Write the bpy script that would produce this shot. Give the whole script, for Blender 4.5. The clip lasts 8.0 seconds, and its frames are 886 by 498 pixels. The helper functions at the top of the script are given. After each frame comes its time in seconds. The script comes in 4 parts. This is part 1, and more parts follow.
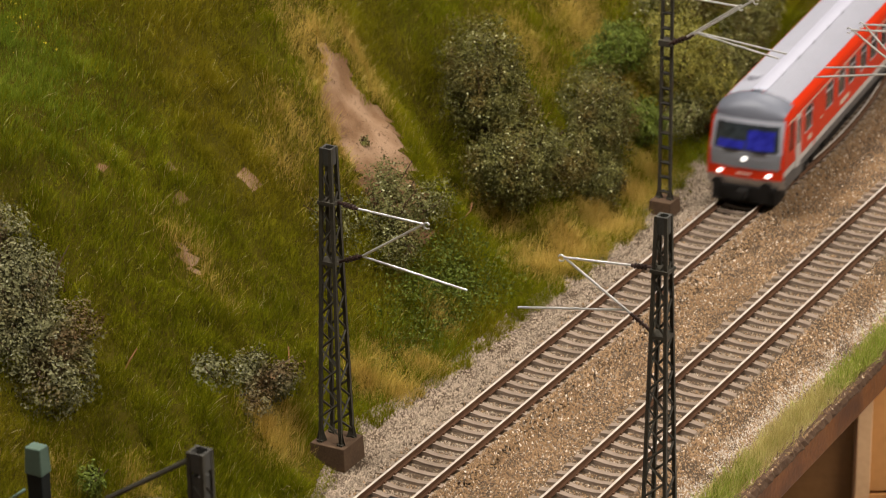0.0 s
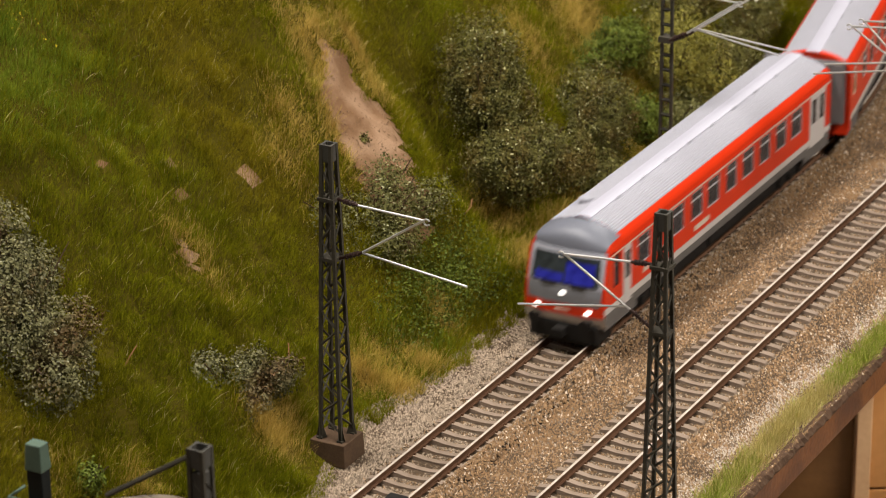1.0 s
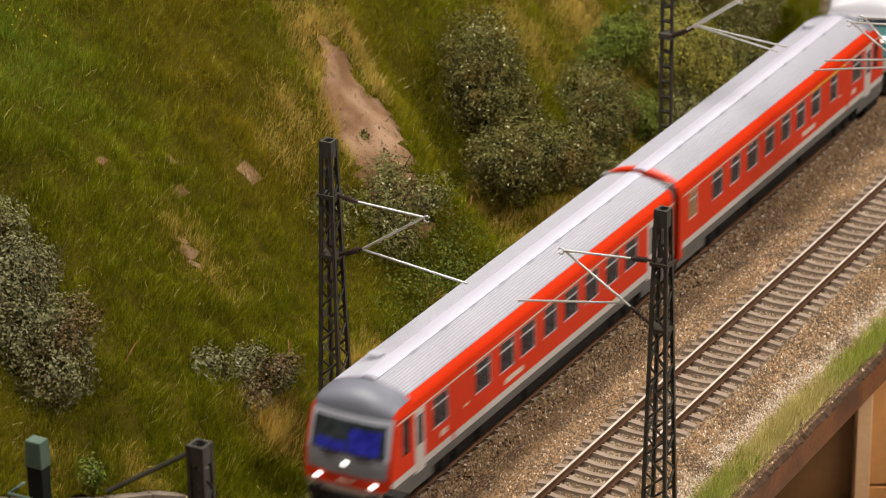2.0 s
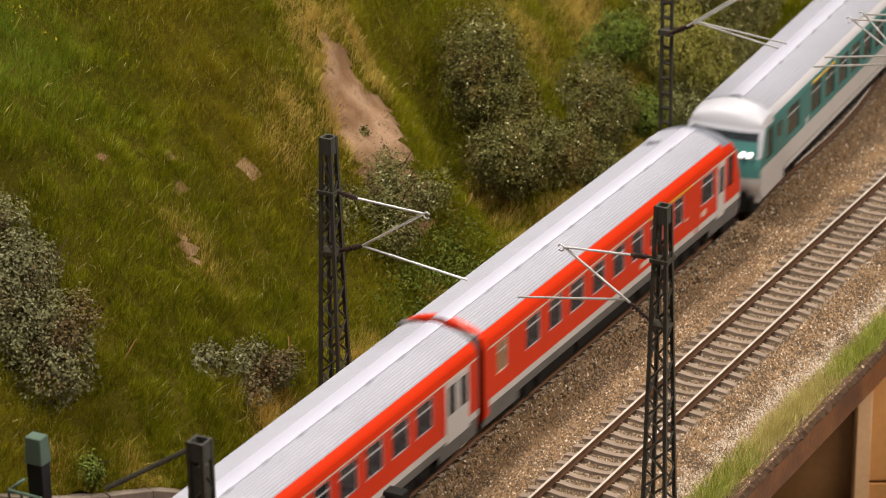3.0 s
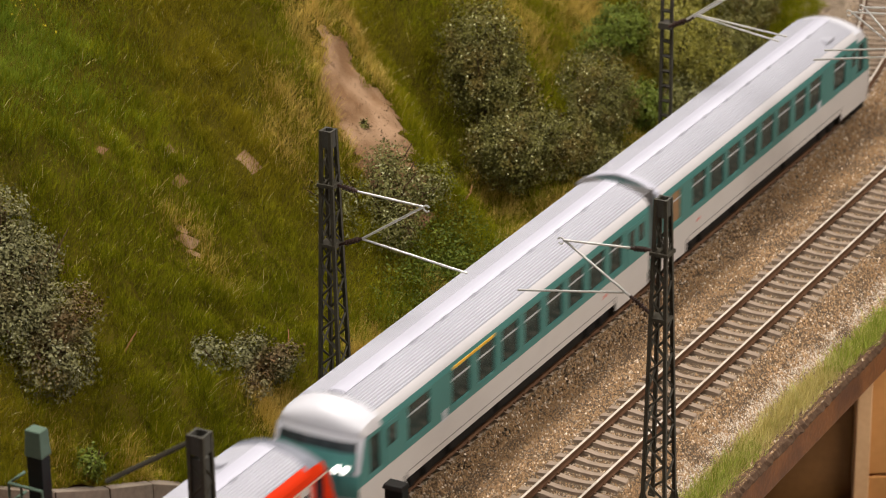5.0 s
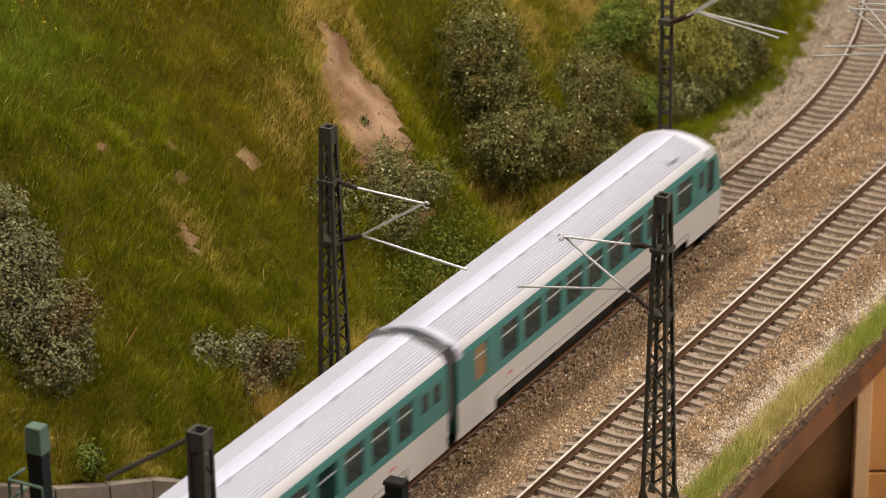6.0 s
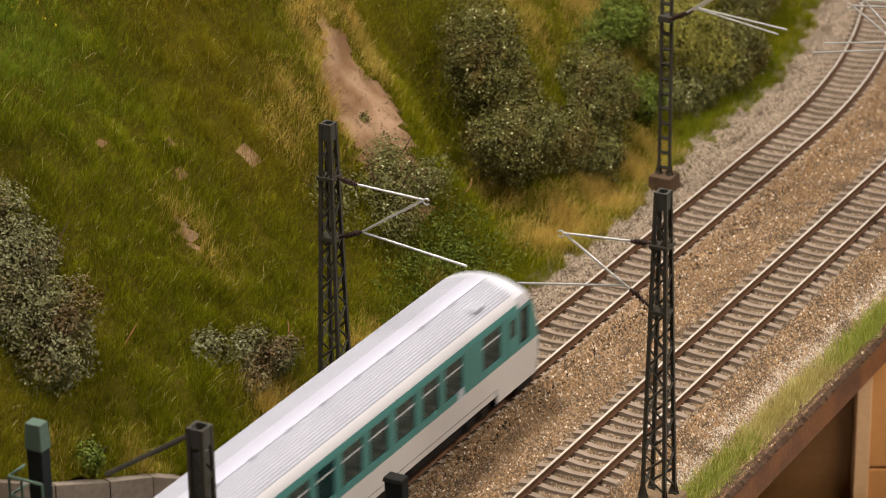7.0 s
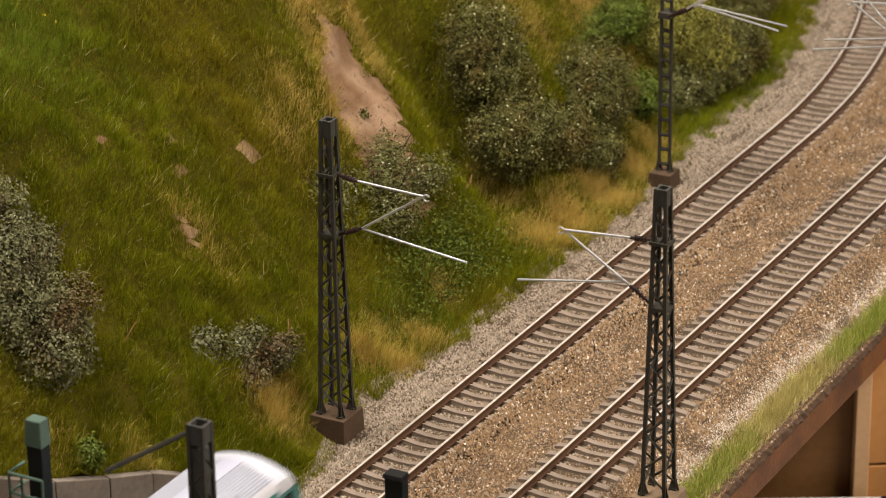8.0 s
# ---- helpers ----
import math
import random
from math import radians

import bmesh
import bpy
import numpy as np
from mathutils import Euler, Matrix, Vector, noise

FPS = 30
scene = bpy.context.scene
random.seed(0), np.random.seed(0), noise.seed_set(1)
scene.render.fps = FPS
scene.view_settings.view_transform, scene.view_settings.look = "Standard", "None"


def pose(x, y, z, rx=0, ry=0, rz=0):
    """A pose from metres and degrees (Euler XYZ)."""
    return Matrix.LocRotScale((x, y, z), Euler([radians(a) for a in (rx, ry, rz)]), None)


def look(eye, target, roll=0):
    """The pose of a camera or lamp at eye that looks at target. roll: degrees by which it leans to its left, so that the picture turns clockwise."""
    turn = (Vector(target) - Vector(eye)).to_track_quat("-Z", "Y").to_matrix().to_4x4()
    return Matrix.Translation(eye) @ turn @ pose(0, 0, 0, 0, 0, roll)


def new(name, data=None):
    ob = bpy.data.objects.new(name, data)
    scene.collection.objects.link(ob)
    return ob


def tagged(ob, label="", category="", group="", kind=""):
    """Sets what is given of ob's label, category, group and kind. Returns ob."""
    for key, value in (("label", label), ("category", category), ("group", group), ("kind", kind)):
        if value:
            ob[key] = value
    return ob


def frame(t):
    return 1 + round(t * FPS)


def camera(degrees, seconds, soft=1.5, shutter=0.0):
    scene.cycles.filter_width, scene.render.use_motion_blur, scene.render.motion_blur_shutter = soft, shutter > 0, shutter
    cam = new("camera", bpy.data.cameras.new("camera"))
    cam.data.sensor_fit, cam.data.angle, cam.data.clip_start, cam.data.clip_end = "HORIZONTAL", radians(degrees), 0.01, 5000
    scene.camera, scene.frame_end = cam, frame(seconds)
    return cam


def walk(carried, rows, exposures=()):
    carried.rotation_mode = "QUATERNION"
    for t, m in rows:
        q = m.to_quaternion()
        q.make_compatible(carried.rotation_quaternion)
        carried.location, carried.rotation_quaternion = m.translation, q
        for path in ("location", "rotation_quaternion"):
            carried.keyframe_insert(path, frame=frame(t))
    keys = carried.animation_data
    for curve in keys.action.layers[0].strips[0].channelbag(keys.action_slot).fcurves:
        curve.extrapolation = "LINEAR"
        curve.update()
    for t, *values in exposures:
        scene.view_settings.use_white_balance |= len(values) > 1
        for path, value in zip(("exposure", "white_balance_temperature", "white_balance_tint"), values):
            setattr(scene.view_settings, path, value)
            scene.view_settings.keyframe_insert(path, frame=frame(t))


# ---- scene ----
# The camera stands on a tripod beside the layout and tilts slowly down.
cam = camera(16.227, 8.0, soft=1.0, shutter=0.8)
cam.data.dof.use_dof, cam.data.dof.focus_distance, cam.data.dof.aperture_fstop = True, 1.08, 30.0
EYE = Vector((0.0, -0.46622, 0.47912))


def aim(tilt):
    a, b = radians(28.830), radians(tilt)
    way = Vector((math.cos(a) * math.cos(b), math.sin(a) * math.cos(b), -math.sin(b)))
    return look(EYE, EYE + way, -0.794)


walk(cam, [(k * 0.5, aim(22.7373 + 0.0319 * k)) for k in range(17)])

# ---- light: a hall with ceiling lamps, unseen and added ----
world = bpy.data.worlds.new("hall_air")
scene.world = world
world.use_nodes = True
world.node_tree.nodes["Background"].inputs[0].default_value = (1.0, 0.93, 0.84, 1)
world.node_tree.nodes["Background"].inputs[1].default_value = 0.015
scene.view_settings.exposure = 0.0


def added_lamp_light(x, y, z, sx, sy, watts, colour):
    lamp = bpy.data.lights.new("lamp_light", "AREA")
    lamp.shape, lamp.size, lamp.size_y, lamp.energy, lamp.color = "RECTANGLE", sx, sy, watts, colour
    ob = new("lamp_light", lamp)
    ob.matrix_world = look((x, y, z), (x, y + 0.001, z - 1))
    return ob


WARM = (1.0, 0.945, 0.89)
# unseen lamps, added; places and watts set to balance light on the layout
LAMPS = [(0.70, 0.38, 1.30, 0.6, 0.20, 23), (0.95, -1.10, 1.30, 0.7, 0.25, 37), (2.4, 0.2, 1.30, 0.6, 0.22, 14), (-0.9, -0.1, 1.30, 0.6, 0.22, 7)]
for lx, ly, lz, sx, sy, w in LAMPS:
    added_lamp_light(lx, ly, lz, sx, sy, w, WARM)

# ---- materials ----


def mat(name, a, b=None, rough=0.6, metal=0.0, scale=400.0, fine=2500.0, bump=0.0, mix=0.5, island=0.0, third=None, emit=0.0, spec=0.15, patch=0.0, obj_random=0.0, fleck=None):
    """Two colours mixed by noise of two sizes; island: colour change from piece to piece; third: a colour for broad patches."""
    m = bpy.data.materials.new(name)
    m.use_nodes = True
    t = m.node_tree
    n, ln = t.nodes, t.links
    sh = n["Principled BSDF"]
    sh.inputs["Roughness"].default_value, sh.inputs["Metallic"].default_value = rough, metal
    sh.inputs["Specular IOR Level"].default_value = spec
    b = b or tuple(c * 0.75 for c in a)
    co = n.new("ShaderNodeTexCoord")

    def noisy(s, detail=4.0):
        x = n.new("ShaderNodeTexNoise")
        x.inputs["Scale"].default_value, x.inputs["Detail"].default_value = s, detail
        ln.new(co.outputs["Object"], x.inputs["Vector"])
        return x.outputs["Fac"]

    def ramp(f, lo, hi):
        r = n.new("ShaderNodeMapRange")
        r.inputs["From Min"].default_value, r.inputs["From Max"].default_value = lo, hi
        ln.new(f, r.inputs["Value"])
        return r.outputs["Result"]

    def blend(f, c1, c2):
        x = n.new("ShaderNodeMix")
        x.data_type = "RGBA"
        ln.new(f, x.inputs["Factor"])
        for c, sock in ((c1, x.inputs[6]), (c2, x.inputs[7])):
            if isinstance(c, tuple):
                sock.default_value = (*c, 1)
            else:
                ln.new(c, sock)
        return x.outputs[2]

    big, small = noisy(scale), noisy(fine)
    add = n.new("ShaderNodeMath")
    add.operation = "ADD"
    ln.new(big, add.inputs[0])
    ln.new(small, add.inputs[1])
    f = ramp(add.outputs[0], 1.0 - 0.45 * (1.5 - mix), 1.0 + 0.45 * (1.5 - mix))
    if island or obj_random:
        g = n.new("ShaderNodeNewGeometry").outputs["Random Per Island"] if island else n.new("ShaderNodeObjectInfo").outputs["Random"]
        w = n.new("ShaderNodeMix")
        w.inputs[0].default_value = island or obj_random
        ln.new(f, w.inputs[2])
        ln.new(g, w.inputs[3])
        f = w.outputs[0]
    colour = blend(f, a, b)
    if third:
        colour = blend(ramp(noisy(patch or scale * 0.2, 3.0), 0.48, 0.68), colour, third)
    if fleck:
        colour = blend(ramp(n.new("ShaderNodeNewGeometry").outputs["Random Per Island"], 0.94, 0.97), colour, fleck)
    ln.new(colour, sh.inputs["Base Color"])
    if bump:
        bp = n.new("ShaderNodeBump")
        bp.inputs["Strength"].default_value, bp.inputs["Distance"].default_value = bump, 0.0004
        ln.new(small, bp.inputs["Height"])
        ln.new(bp.outputs["Normal"], sh.inputs["Normal"])
    if emit:
        sh.inputs["Emission Color"].default_value = (*a, 1)
        sh.inputs["Emission Strength"].default_value = emit
    return m


M = dict(
    soil=mat("hill_soil", (0.085, 0.066, 0.008), (0.035, 0.029, 0.004), 0.95, scale=60, fine=900, bump=0.6, spec=0.0),
    dirt=mat("bare_earth", (0.21, 0.115, 0.056), (0.13, 0.068, 0.03), 0.95, scale=90, fine=1300, bump=0.8, third=(0.32, 0.20, 0.118), patch=50),
    grass=mat("green_grass", (0.300, 0.286, 0.011), (0.060, 0.076, 0.004), 0.8, scale=45, fine=1500, island=0.6, third=(0.235, 0.190, 0.012), patch=13, spec=0.0),
    lush=mat("lush_grass", (0.26, 0.32, 0.030), (0.11, 0.165, 0.013), 0.8, scale=55, fine=1500, island=0.5, spec=0.0),
    dry=mat("dry_grass", (0.74, 0.52, 0.14), (0.38, 0.26, 0.055), 0.8, scale=60, fine=1500, island=0.5, third=(0.56, 0.41, 0.09), patch=40, spec=0.0),
    fresh=mat("fresh_grass", (0.40, 0.43, 0.075), (0.19, 0.25, 0.03), 0.8, scale=55, fine=1500, island=0.5, spec=0.0),
    straw=mat("straw_grass", (0.66, 0.55, 0.22), (0.42, 0.35, 0.10), 0.75, scale=60, fine=300, island=0.5, spec=0.2),
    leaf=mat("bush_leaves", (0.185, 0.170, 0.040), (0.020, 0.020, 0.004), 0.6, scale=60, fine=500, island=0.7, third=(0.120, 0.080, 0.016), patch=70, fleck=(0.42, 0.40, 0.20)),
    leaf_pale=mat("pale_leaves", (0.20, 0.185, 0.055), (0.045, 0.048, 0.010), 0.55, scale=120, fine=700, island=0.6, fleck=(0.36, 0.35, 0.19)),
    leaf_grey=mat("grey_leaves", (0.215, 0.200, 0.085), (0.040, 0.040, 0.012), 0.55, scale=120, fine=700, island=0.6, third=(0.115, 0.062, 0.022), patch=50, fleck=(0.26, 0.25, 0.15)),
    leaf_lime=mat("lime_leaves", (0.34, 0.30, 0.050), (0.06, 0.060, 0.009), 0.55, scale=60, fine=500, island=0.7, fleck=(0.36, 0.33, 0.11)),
    leaf_green=mat("green_leaves", (0.150, 0.185, 0.020), (0.045, 0.062, 0.007), 0.55, scale=60, fine=500, island=0.55),
    twig_orange=mat("orange_twig", (0.26, 0.12, 0.045), (0.16, 0.075, 0.03), 0.8, scale=300),
    petal=mat("flower_petal", (0.75, 0.58, 0.03), (0.6, 0.45, 0.02), 0.6, scale=200),
    twig=mat("twig_bark", (0.10, 0.06, 0.03), (0.04, 0.025, 0.012), 0.9, scale=300),
    ballast=mat("ballast_bed", (0.10, 0.066, 0.038), (0.05, 0.033, 0.02), 0.95, scale=200, fine=1500, bump=0.8),
    stone=mat("ballast_stone", (0.38, 0.235, 0.122), (0.040, 0.023, 0.011), 0.85, scale=25, fine=120, island=0.8, third=(0.21, 0.125, 0.06), patch=18, fleck=(0.60, 0.48, 0.36)),
    stone_grey=mat("grey_ballast_stone", (0.42, 0.325, 0.230), (0.075, 0.053, 0.035), 0.85, scale=25, fine=120, island=0.8),
    scree=mat("scree_stone", (0.30, 0.18, 0.10), (0.06, 0.035, 0.018), 0.9, scale=60, fine=300, island=0.8),
    stone_white=mat("white_gravel_stone", (0.60, 0.52, 0.42), (0.27, 0.215, 0.16), 0.85, scale=60, fine=300, island=0.8),
    sleeper=mat("sleeper_concrete", (0.31, 0.235, 0.175), (0.17, 0.125, 0.088), 0.85, scale=150, fine=1500, bump=0.3, obj_random=0.35),
    rust=mat("rail_rust", (0.14, 0.072, 0.038), (0.085, 0.042, 0.022), 0.8, scale=200, fine=1800, bump=0.3),
    railtop=mat("rail_steel", (0.62, 0.55, 0.46), (0.50, 0.43, 0.35), 0.35, 0.2, scale=300, fine=1500),
    mast=mat("mast_paint", (0.075, 0.066, 0.048), (0.038, 0.033, 0.024), 0.6, scale=250, fine=2000, bump=0.2),
    mastlight=mat("mast_cap_paint", (0.085, 0.080, 0.066), (0.05, 0.047, 0.04), 0.6, scale=250, fine=2000),
    footing=mat("mast_footing", (0.115, 0.070, 0.040), (0.065, 0.040, 0.024), 0.85, scale=200, fine=1500, bump=0.3),
    footing2=mat("pale_mast_footing", (0.28, 0.19, 0.11), (0.18, 0.12, 0.07), 0.85, scale=200, fine=1500, bump=0.3),
    wire=mat("bright_tube", (0.75, 0.73, 0.69), (0.6, 0.58, 0.54), 0.35, 0.6, scale=400),
    insul=mat("insulator_brown", (0.06, 0.035, 0.028), (0.035, 0.02, 0.016), 0.4, scale=400),
    red=mat("train_red", (0.68, 0.036, 0.006), (0.63, 0.031, 0.005), 0.35, scale=90, fine=900, spec=0.3),
    mint=mat("train_mint", (0.072, 0.215, 0.192), (0.064, 0.190, 0.170), 0.38, scale=90, fine=900, spec=0.3),
    white=mat("train_white", (0.58, 0.57, 0.60), (0.54, 0.53, 0.56), 0.4, scale=90, fine=900, spec=0.5),
    edge_white=mat("roof_edge_white", (0.56, 0.525, 0.52), (0.51, 0.48, 0.475), 0.42, scale=90, fine=900, spec=0.4),
    beige=mat("train_light_grey", (0.60, 0.55, 0.51), (0.54, 0.49, 0.45), 0.45, scale=90, fine=900, spec=0.5),
    roof=mat("roof_grey", (0.40, 0.395, 0.435), (0.35, 0.345, 0.38), 0.42, scale=90, fine=900, spec=0.5),
    strip=mat("roof_strip_grey", (0.48, 0.47, 0.54), (0.44, 0.43, 0.49), 0.42, scale=90, fine=900, spec=0.5),
    dome=mat("cab_roof_grey", (0.165, 0.172, 0.205), (0.14, 0.146, 0.17), 0.45, scale=90, fine=900, spec=0.5),
    maskgrey=mat("cab_mask_grey", (0.20, 0.20, 0.215), (0.16, 0.16, 0.17), 0.4, scale=90, fine=900, spec=0.5),
    cream=mat("cream_line", (0.66, 0.57, 0.46), (0.6, 0.5, 0.4), 0.5, scale=90, fine=900, spec=0.5),
    yellow=mat("class_yellow", (0.72, 0.42, 0.04), (0.65, 0.37, 0.03), 0.5, scale=90, fine=900, spec=0.5),
    skirt=mat("skirt_grey", (0.16, 0.145, 0.13), (0.11, 0.10, 0.09), 0.6, scale=120, fine=900),
    black=mat("underframe_black", (0.018, 0.016, 0.014), (0.010, 0.009, 0.008), 0.65, scale=200, fine=1500),
    glass=mat("dark_window", (0.030, 0.032, 0.042), (0.012, 0.013, 0.016), 0.12, scale=120, fine=500, spec=0.6),
    glass_mint=mat("mint_window", (0.016, 0.042, 0.039), (0.006, 0.016, 0.015), 0.12, scale=120, fine=500, spec=0.6),
    blind=mat("window_blind", (0.33, 0.20, 0.10), (0.26, 0.15, 0.08), 0.6, scale=120, fine=500),
    blue=mat("blue_blind", (0.030, 0.034, 0.36), (0.010, 0.012, 0.17), 0.2, scale=150, fine=300, spec=0.6, mix=0.9),
    screen=mat("clear_windscreen", (0.045, 0.055, 0.06), (0.015, 0.018, 0.02), 0.12, scale=150, fine=300, spec=0.6),
    screen_frame=mat("windscreen_frame_grey", (0.36, 0.36, 0.40), (0.30, 0.30, 0.33), 0.4, scale=200, spec=0.5),
    frame=mat("window_frame_grey", (0.50, 0.47, 0.46), (0.4, 0.38, 0.37), 0.4, scale=200),
    bellows=mat("bellows_grey", (0.20, 0.19, 0.185), (0.14, 0.13, 0.13), 0.7, scale=200),
    lamp=mat("headlight_glow", (1.0, 0.96, 0.90), (1.0, 0.96, 0.90), 0.3, emit=1.8),
    plank=mat("fascia_wood", (0.20, 0.075, 0.020), (0.10, 0.036, 0.010), 0.6, scale=70, fine=600, bump=0.4, third=(0.075, 0.028, 0.010), patch=35),
    crumb=mat("edge_crumble", (0.13, 0.075, 0.045), (0.06, 0.035, 0.02), 0.9, scale=150, fine=900, bump=0.8),
    # plywood in two tones: shade and room light are put into the colours
    panel=mat("plywood_shade_tone", (0.20, 0.095, 0.030), (0.14, 0.064, 0.02), 0.55, scale=25, fine=300),
    panel_lit=mat("plywood_lit_tone", (0.60, 0.29, 0.095), (0.50, 0.235, 0.075), 0.5, scale=25, fine=300),
    batten=mat("wood_batten", (0.68, 0.42, 0.22), (0.56, 0.33, 0.16), 0.55, scale=30, fine=400),
    paper=mat("white_tabletop", (0.72, 0.70, 0.68), (0.68, 0.66, 0.64), 0.6, scale=30),
    navy=mat("navy_fabric", (0.015, 0.018, 0.04), (0.01, 0.012, 0.03), 0.8, scale=100),
    concrete=mat("wall_concrete", (0.24, 0.19, 0.145), (0.13, 0.105, 0.08), 0.85, scale=60, fine=500, bump=0.5, third=(0.12, 0.085, 0.055), patch=45),
    signal_green=mat("signal_green", (0.115, 0.165, 0.12), (0.075, 0.11, 0.08), 0.5, scale=200),
    signal_dark=mat("signal_dark", (0.014, 0.018, 0.017), (0.008, 0.01, 0.01), 0.5, scale=200),
    hall=mat("hall_wall_paint", (0.32, 0.28, 0.23), (0.28, 0.24, 0.20), 0.8, scale=2, fine=30),
    hall_floor=mat("hall_floor_lino", (0.22, 0.17, 0.13), (0.18, 0.14, 0.10), 0.6, scale=3, fine=60),
    fixture=mat("lamp_housing", (0.8, 0.8, 0.78), (0.75, 0.75, 0.73), 0.5, scale=10),
)

# ---- mesh helpers ----


class Shape:
    """Gathers corners and faces of one mesh."""

    def __init__(self):
        self.v, self.f = [], []

    def quad(self, *p):
        k = len(self.v)
        self.v += [tuple(q) for q in p]
        self.f.append(tuple(range(k, k + len(p))))

    def box(self, x0, x1, y0, y1, z0, z1, top=0.0):
        """A box; top: how much the upper face is drawn in."""
        k, e = len(self.v), top
        self.v += [(x0, y0, z0), (x1, y0, z0), (x1, y1, z0), (x0, y1, z0), (x0 + e, y0 + e, z1), (x1 - e, y0 + e, z1), (x1 - e, y1 - e, z1), (x0 + e, y1 - e, z1)]
        self.f += [tuple(k + i for i in q) for q in ((3, 2, 1, 0), (4, 5, 6, 7), (0, 1, 5, 4), (1, 2, 6, 5), (2, 3, 7, 6), (3, 0, 4, 7))]
        return self

    def tube(self, points, r, n=6, r2=None):
        """A round bar through points."""
        pts = [Vector(p) for p in points]
        k0 = len(self.v)
        for i, p in enumerate(pts):
            d = (pts[min(i + 1, len(pts) - 1)] - pts[max(i - 1, 0)]).normalized()
            a = d.orthogonal().normalized()
            if abs(d.z) < 0.95:
                a = d.cross(Vector((0, 0, 1))).normalized()
            b = d.cross(a)
            rr = r + ((r2 if r2 is not None else r) - r) * i / max(1, len(pts) - 1)
            self.v += [tuple(p + rr * (math.cos(2 * math.pi * j / n) * a + math.sin(2 * math.pi * j / n) * b)) for j in range(n)]
        for i in range(len(pts) - 1):
            for j in range(n):
                self.f.append((k0 + i * n + j, k0 + i * n + (j + 1) % n, k0 + (i + 1) * n + (j + 1) % n, k0 + (i + 1) * n + j))
        self.f.append(tuple(k0 + j for j in reversed(range(n))))
        self.f.append(tuple(k0 + (len(pts) - 1) * n + j for j in range(n)))
        return self

    def grid(self, rows, flip=False):
        """A skin over rows of points."""
        k, w = len(self.v), len(rows[0])
        for r in rows:
            self.v += [tuple(p) for p in r]
        for i in range(len(rows) - 1):
            for j in range(w - 1):
                q = (k + i * w + j, k + i * w + j + 1, k + (i + 1) * w + j + 1, k + (i + 1) * w + j)
                self.f.append(tuple(reversed(q)) if flip else q)
        return self

    def mesh(self, name, smooth=False):
        me = bpy.data.meshes.new(name)
        me.from_pydata(self.v, [], self.f)
        if smooth:
            me.shade_smooth()
        me.update()
        return me


def part(name, shape, material, parent, label="", smooth=False, bevel=0.0):
    me = shape.mesh(name, smooth) if isinstance(shape, Shape) else shape
    if not me.materials:
        me.materials.append(material)
    ob = new(name, me)
    ob.parent = parent
    if bevel:
        md = ob.modifiers.new("edge", "BEVEL")
        md.width, md.segments, md.limit_method = bevel, 2, "ANGLE"
    return tagged(ob, label)


def soup(name, verts, faces, material):
    """A mesh of many small loose pieces from number arrays."""
    me = bpy.data.meshes.new(name)
    n, k = len(faces), faces.shape[1]
    me.vertices.add(len(verts))
    me.vertices.foreach_set("co", np.ascontiguousarray(verts, np.float32).ravel())
    me.loops.add(n * k)
    me.loops.foreach_set("vertex_index", np.ascontiguousarray(faces, np.int32).ravel())
    me.polygons.add(n)
    me.polygons.foreach_set("loop_start", np.arange(0, n * k, k, dtype=np.int32))
    me.update(calc_edges=True)
    me.materials.append(material)
    return me


def empty(name, m, label, category, group="", kind=""):
    ob = new(name)
    ob.empty_display_size = 0.01
    ob.matrix_basis = m
    return tagged(ob, label, category, group, kind)


# ---- the line: straight, then a curve to the hill side ----
BEND, RADIUS = 1.156, 0.58


def line(s, d=0.0):
    """The place s along the main track and d to its hill side, and the heading there."""
    if s <= BEND:
        return s, d, 0.0
    a = (s - BEND) / RADIUS
    return BEND + (RADIUS - d) * math.sin(a), RADIUS - (RADIUS - d) * math.cos(a), a


def line_np(s, d):
    a = np.maximum(s - BEND, 0) / RADIUS
    return np.where(s <= BEND, s, BEND + (RADIUS - d) * np.sin(a)), RADIUS - (RADIUS - d) * np.cos(a)


def waves(x, y, seed, octaves=4, size=0.05):
    """Smooth uneven height, about -1 to 1."""
    rng = np.random.default_rng(seed)
    out, amp = np.zeros_like(x), 1.0
    for _ in range(octaves):
        for _ in range(7):
            a, ph = rng.uniform(0, 2 * math.pi, 2)
            w = 2 * math.pi / (size * rng.uniform(0.7, 1.4))
            out += amp * np.sin(w * (x * math.cos(a) + y * math.sin(a)) + ph) / 4.5
        amp, size = amp * 0.55, size * 0.5
    return out


def toe(s):
    return np.interp(s, [0.70, 0.80, 0.845, 0.93, 0.99, 1.065, 1.14, 1.2, 1.26, 1.33, 1.9], [0.024, 0.024, 0.031, 0.030, 0.026, 0.0235, 0.0225, 0.0225, 0.030, 0.031, 0.031])


def verge(s):
    """Where the grass begins beside the main track."""
    return np.interp(s, [0.70, 0.80, 0.845, 0.868, 0.891, 0.93, 0.96, 1.0, 1.03, 1.045, 1.075, 1.10, 1.13, 1.165, 1.2, 1.225, 1.28, 1.9], [0.021, 0.021, 0.036, 0.033, 0.0295, 0.0295, 0.0295, 0.0295, 0.0265, 0.0265, 0.0295, 0.031, 0.033, 0.0335, 0.032, 0.031, 0.032, 0.032])


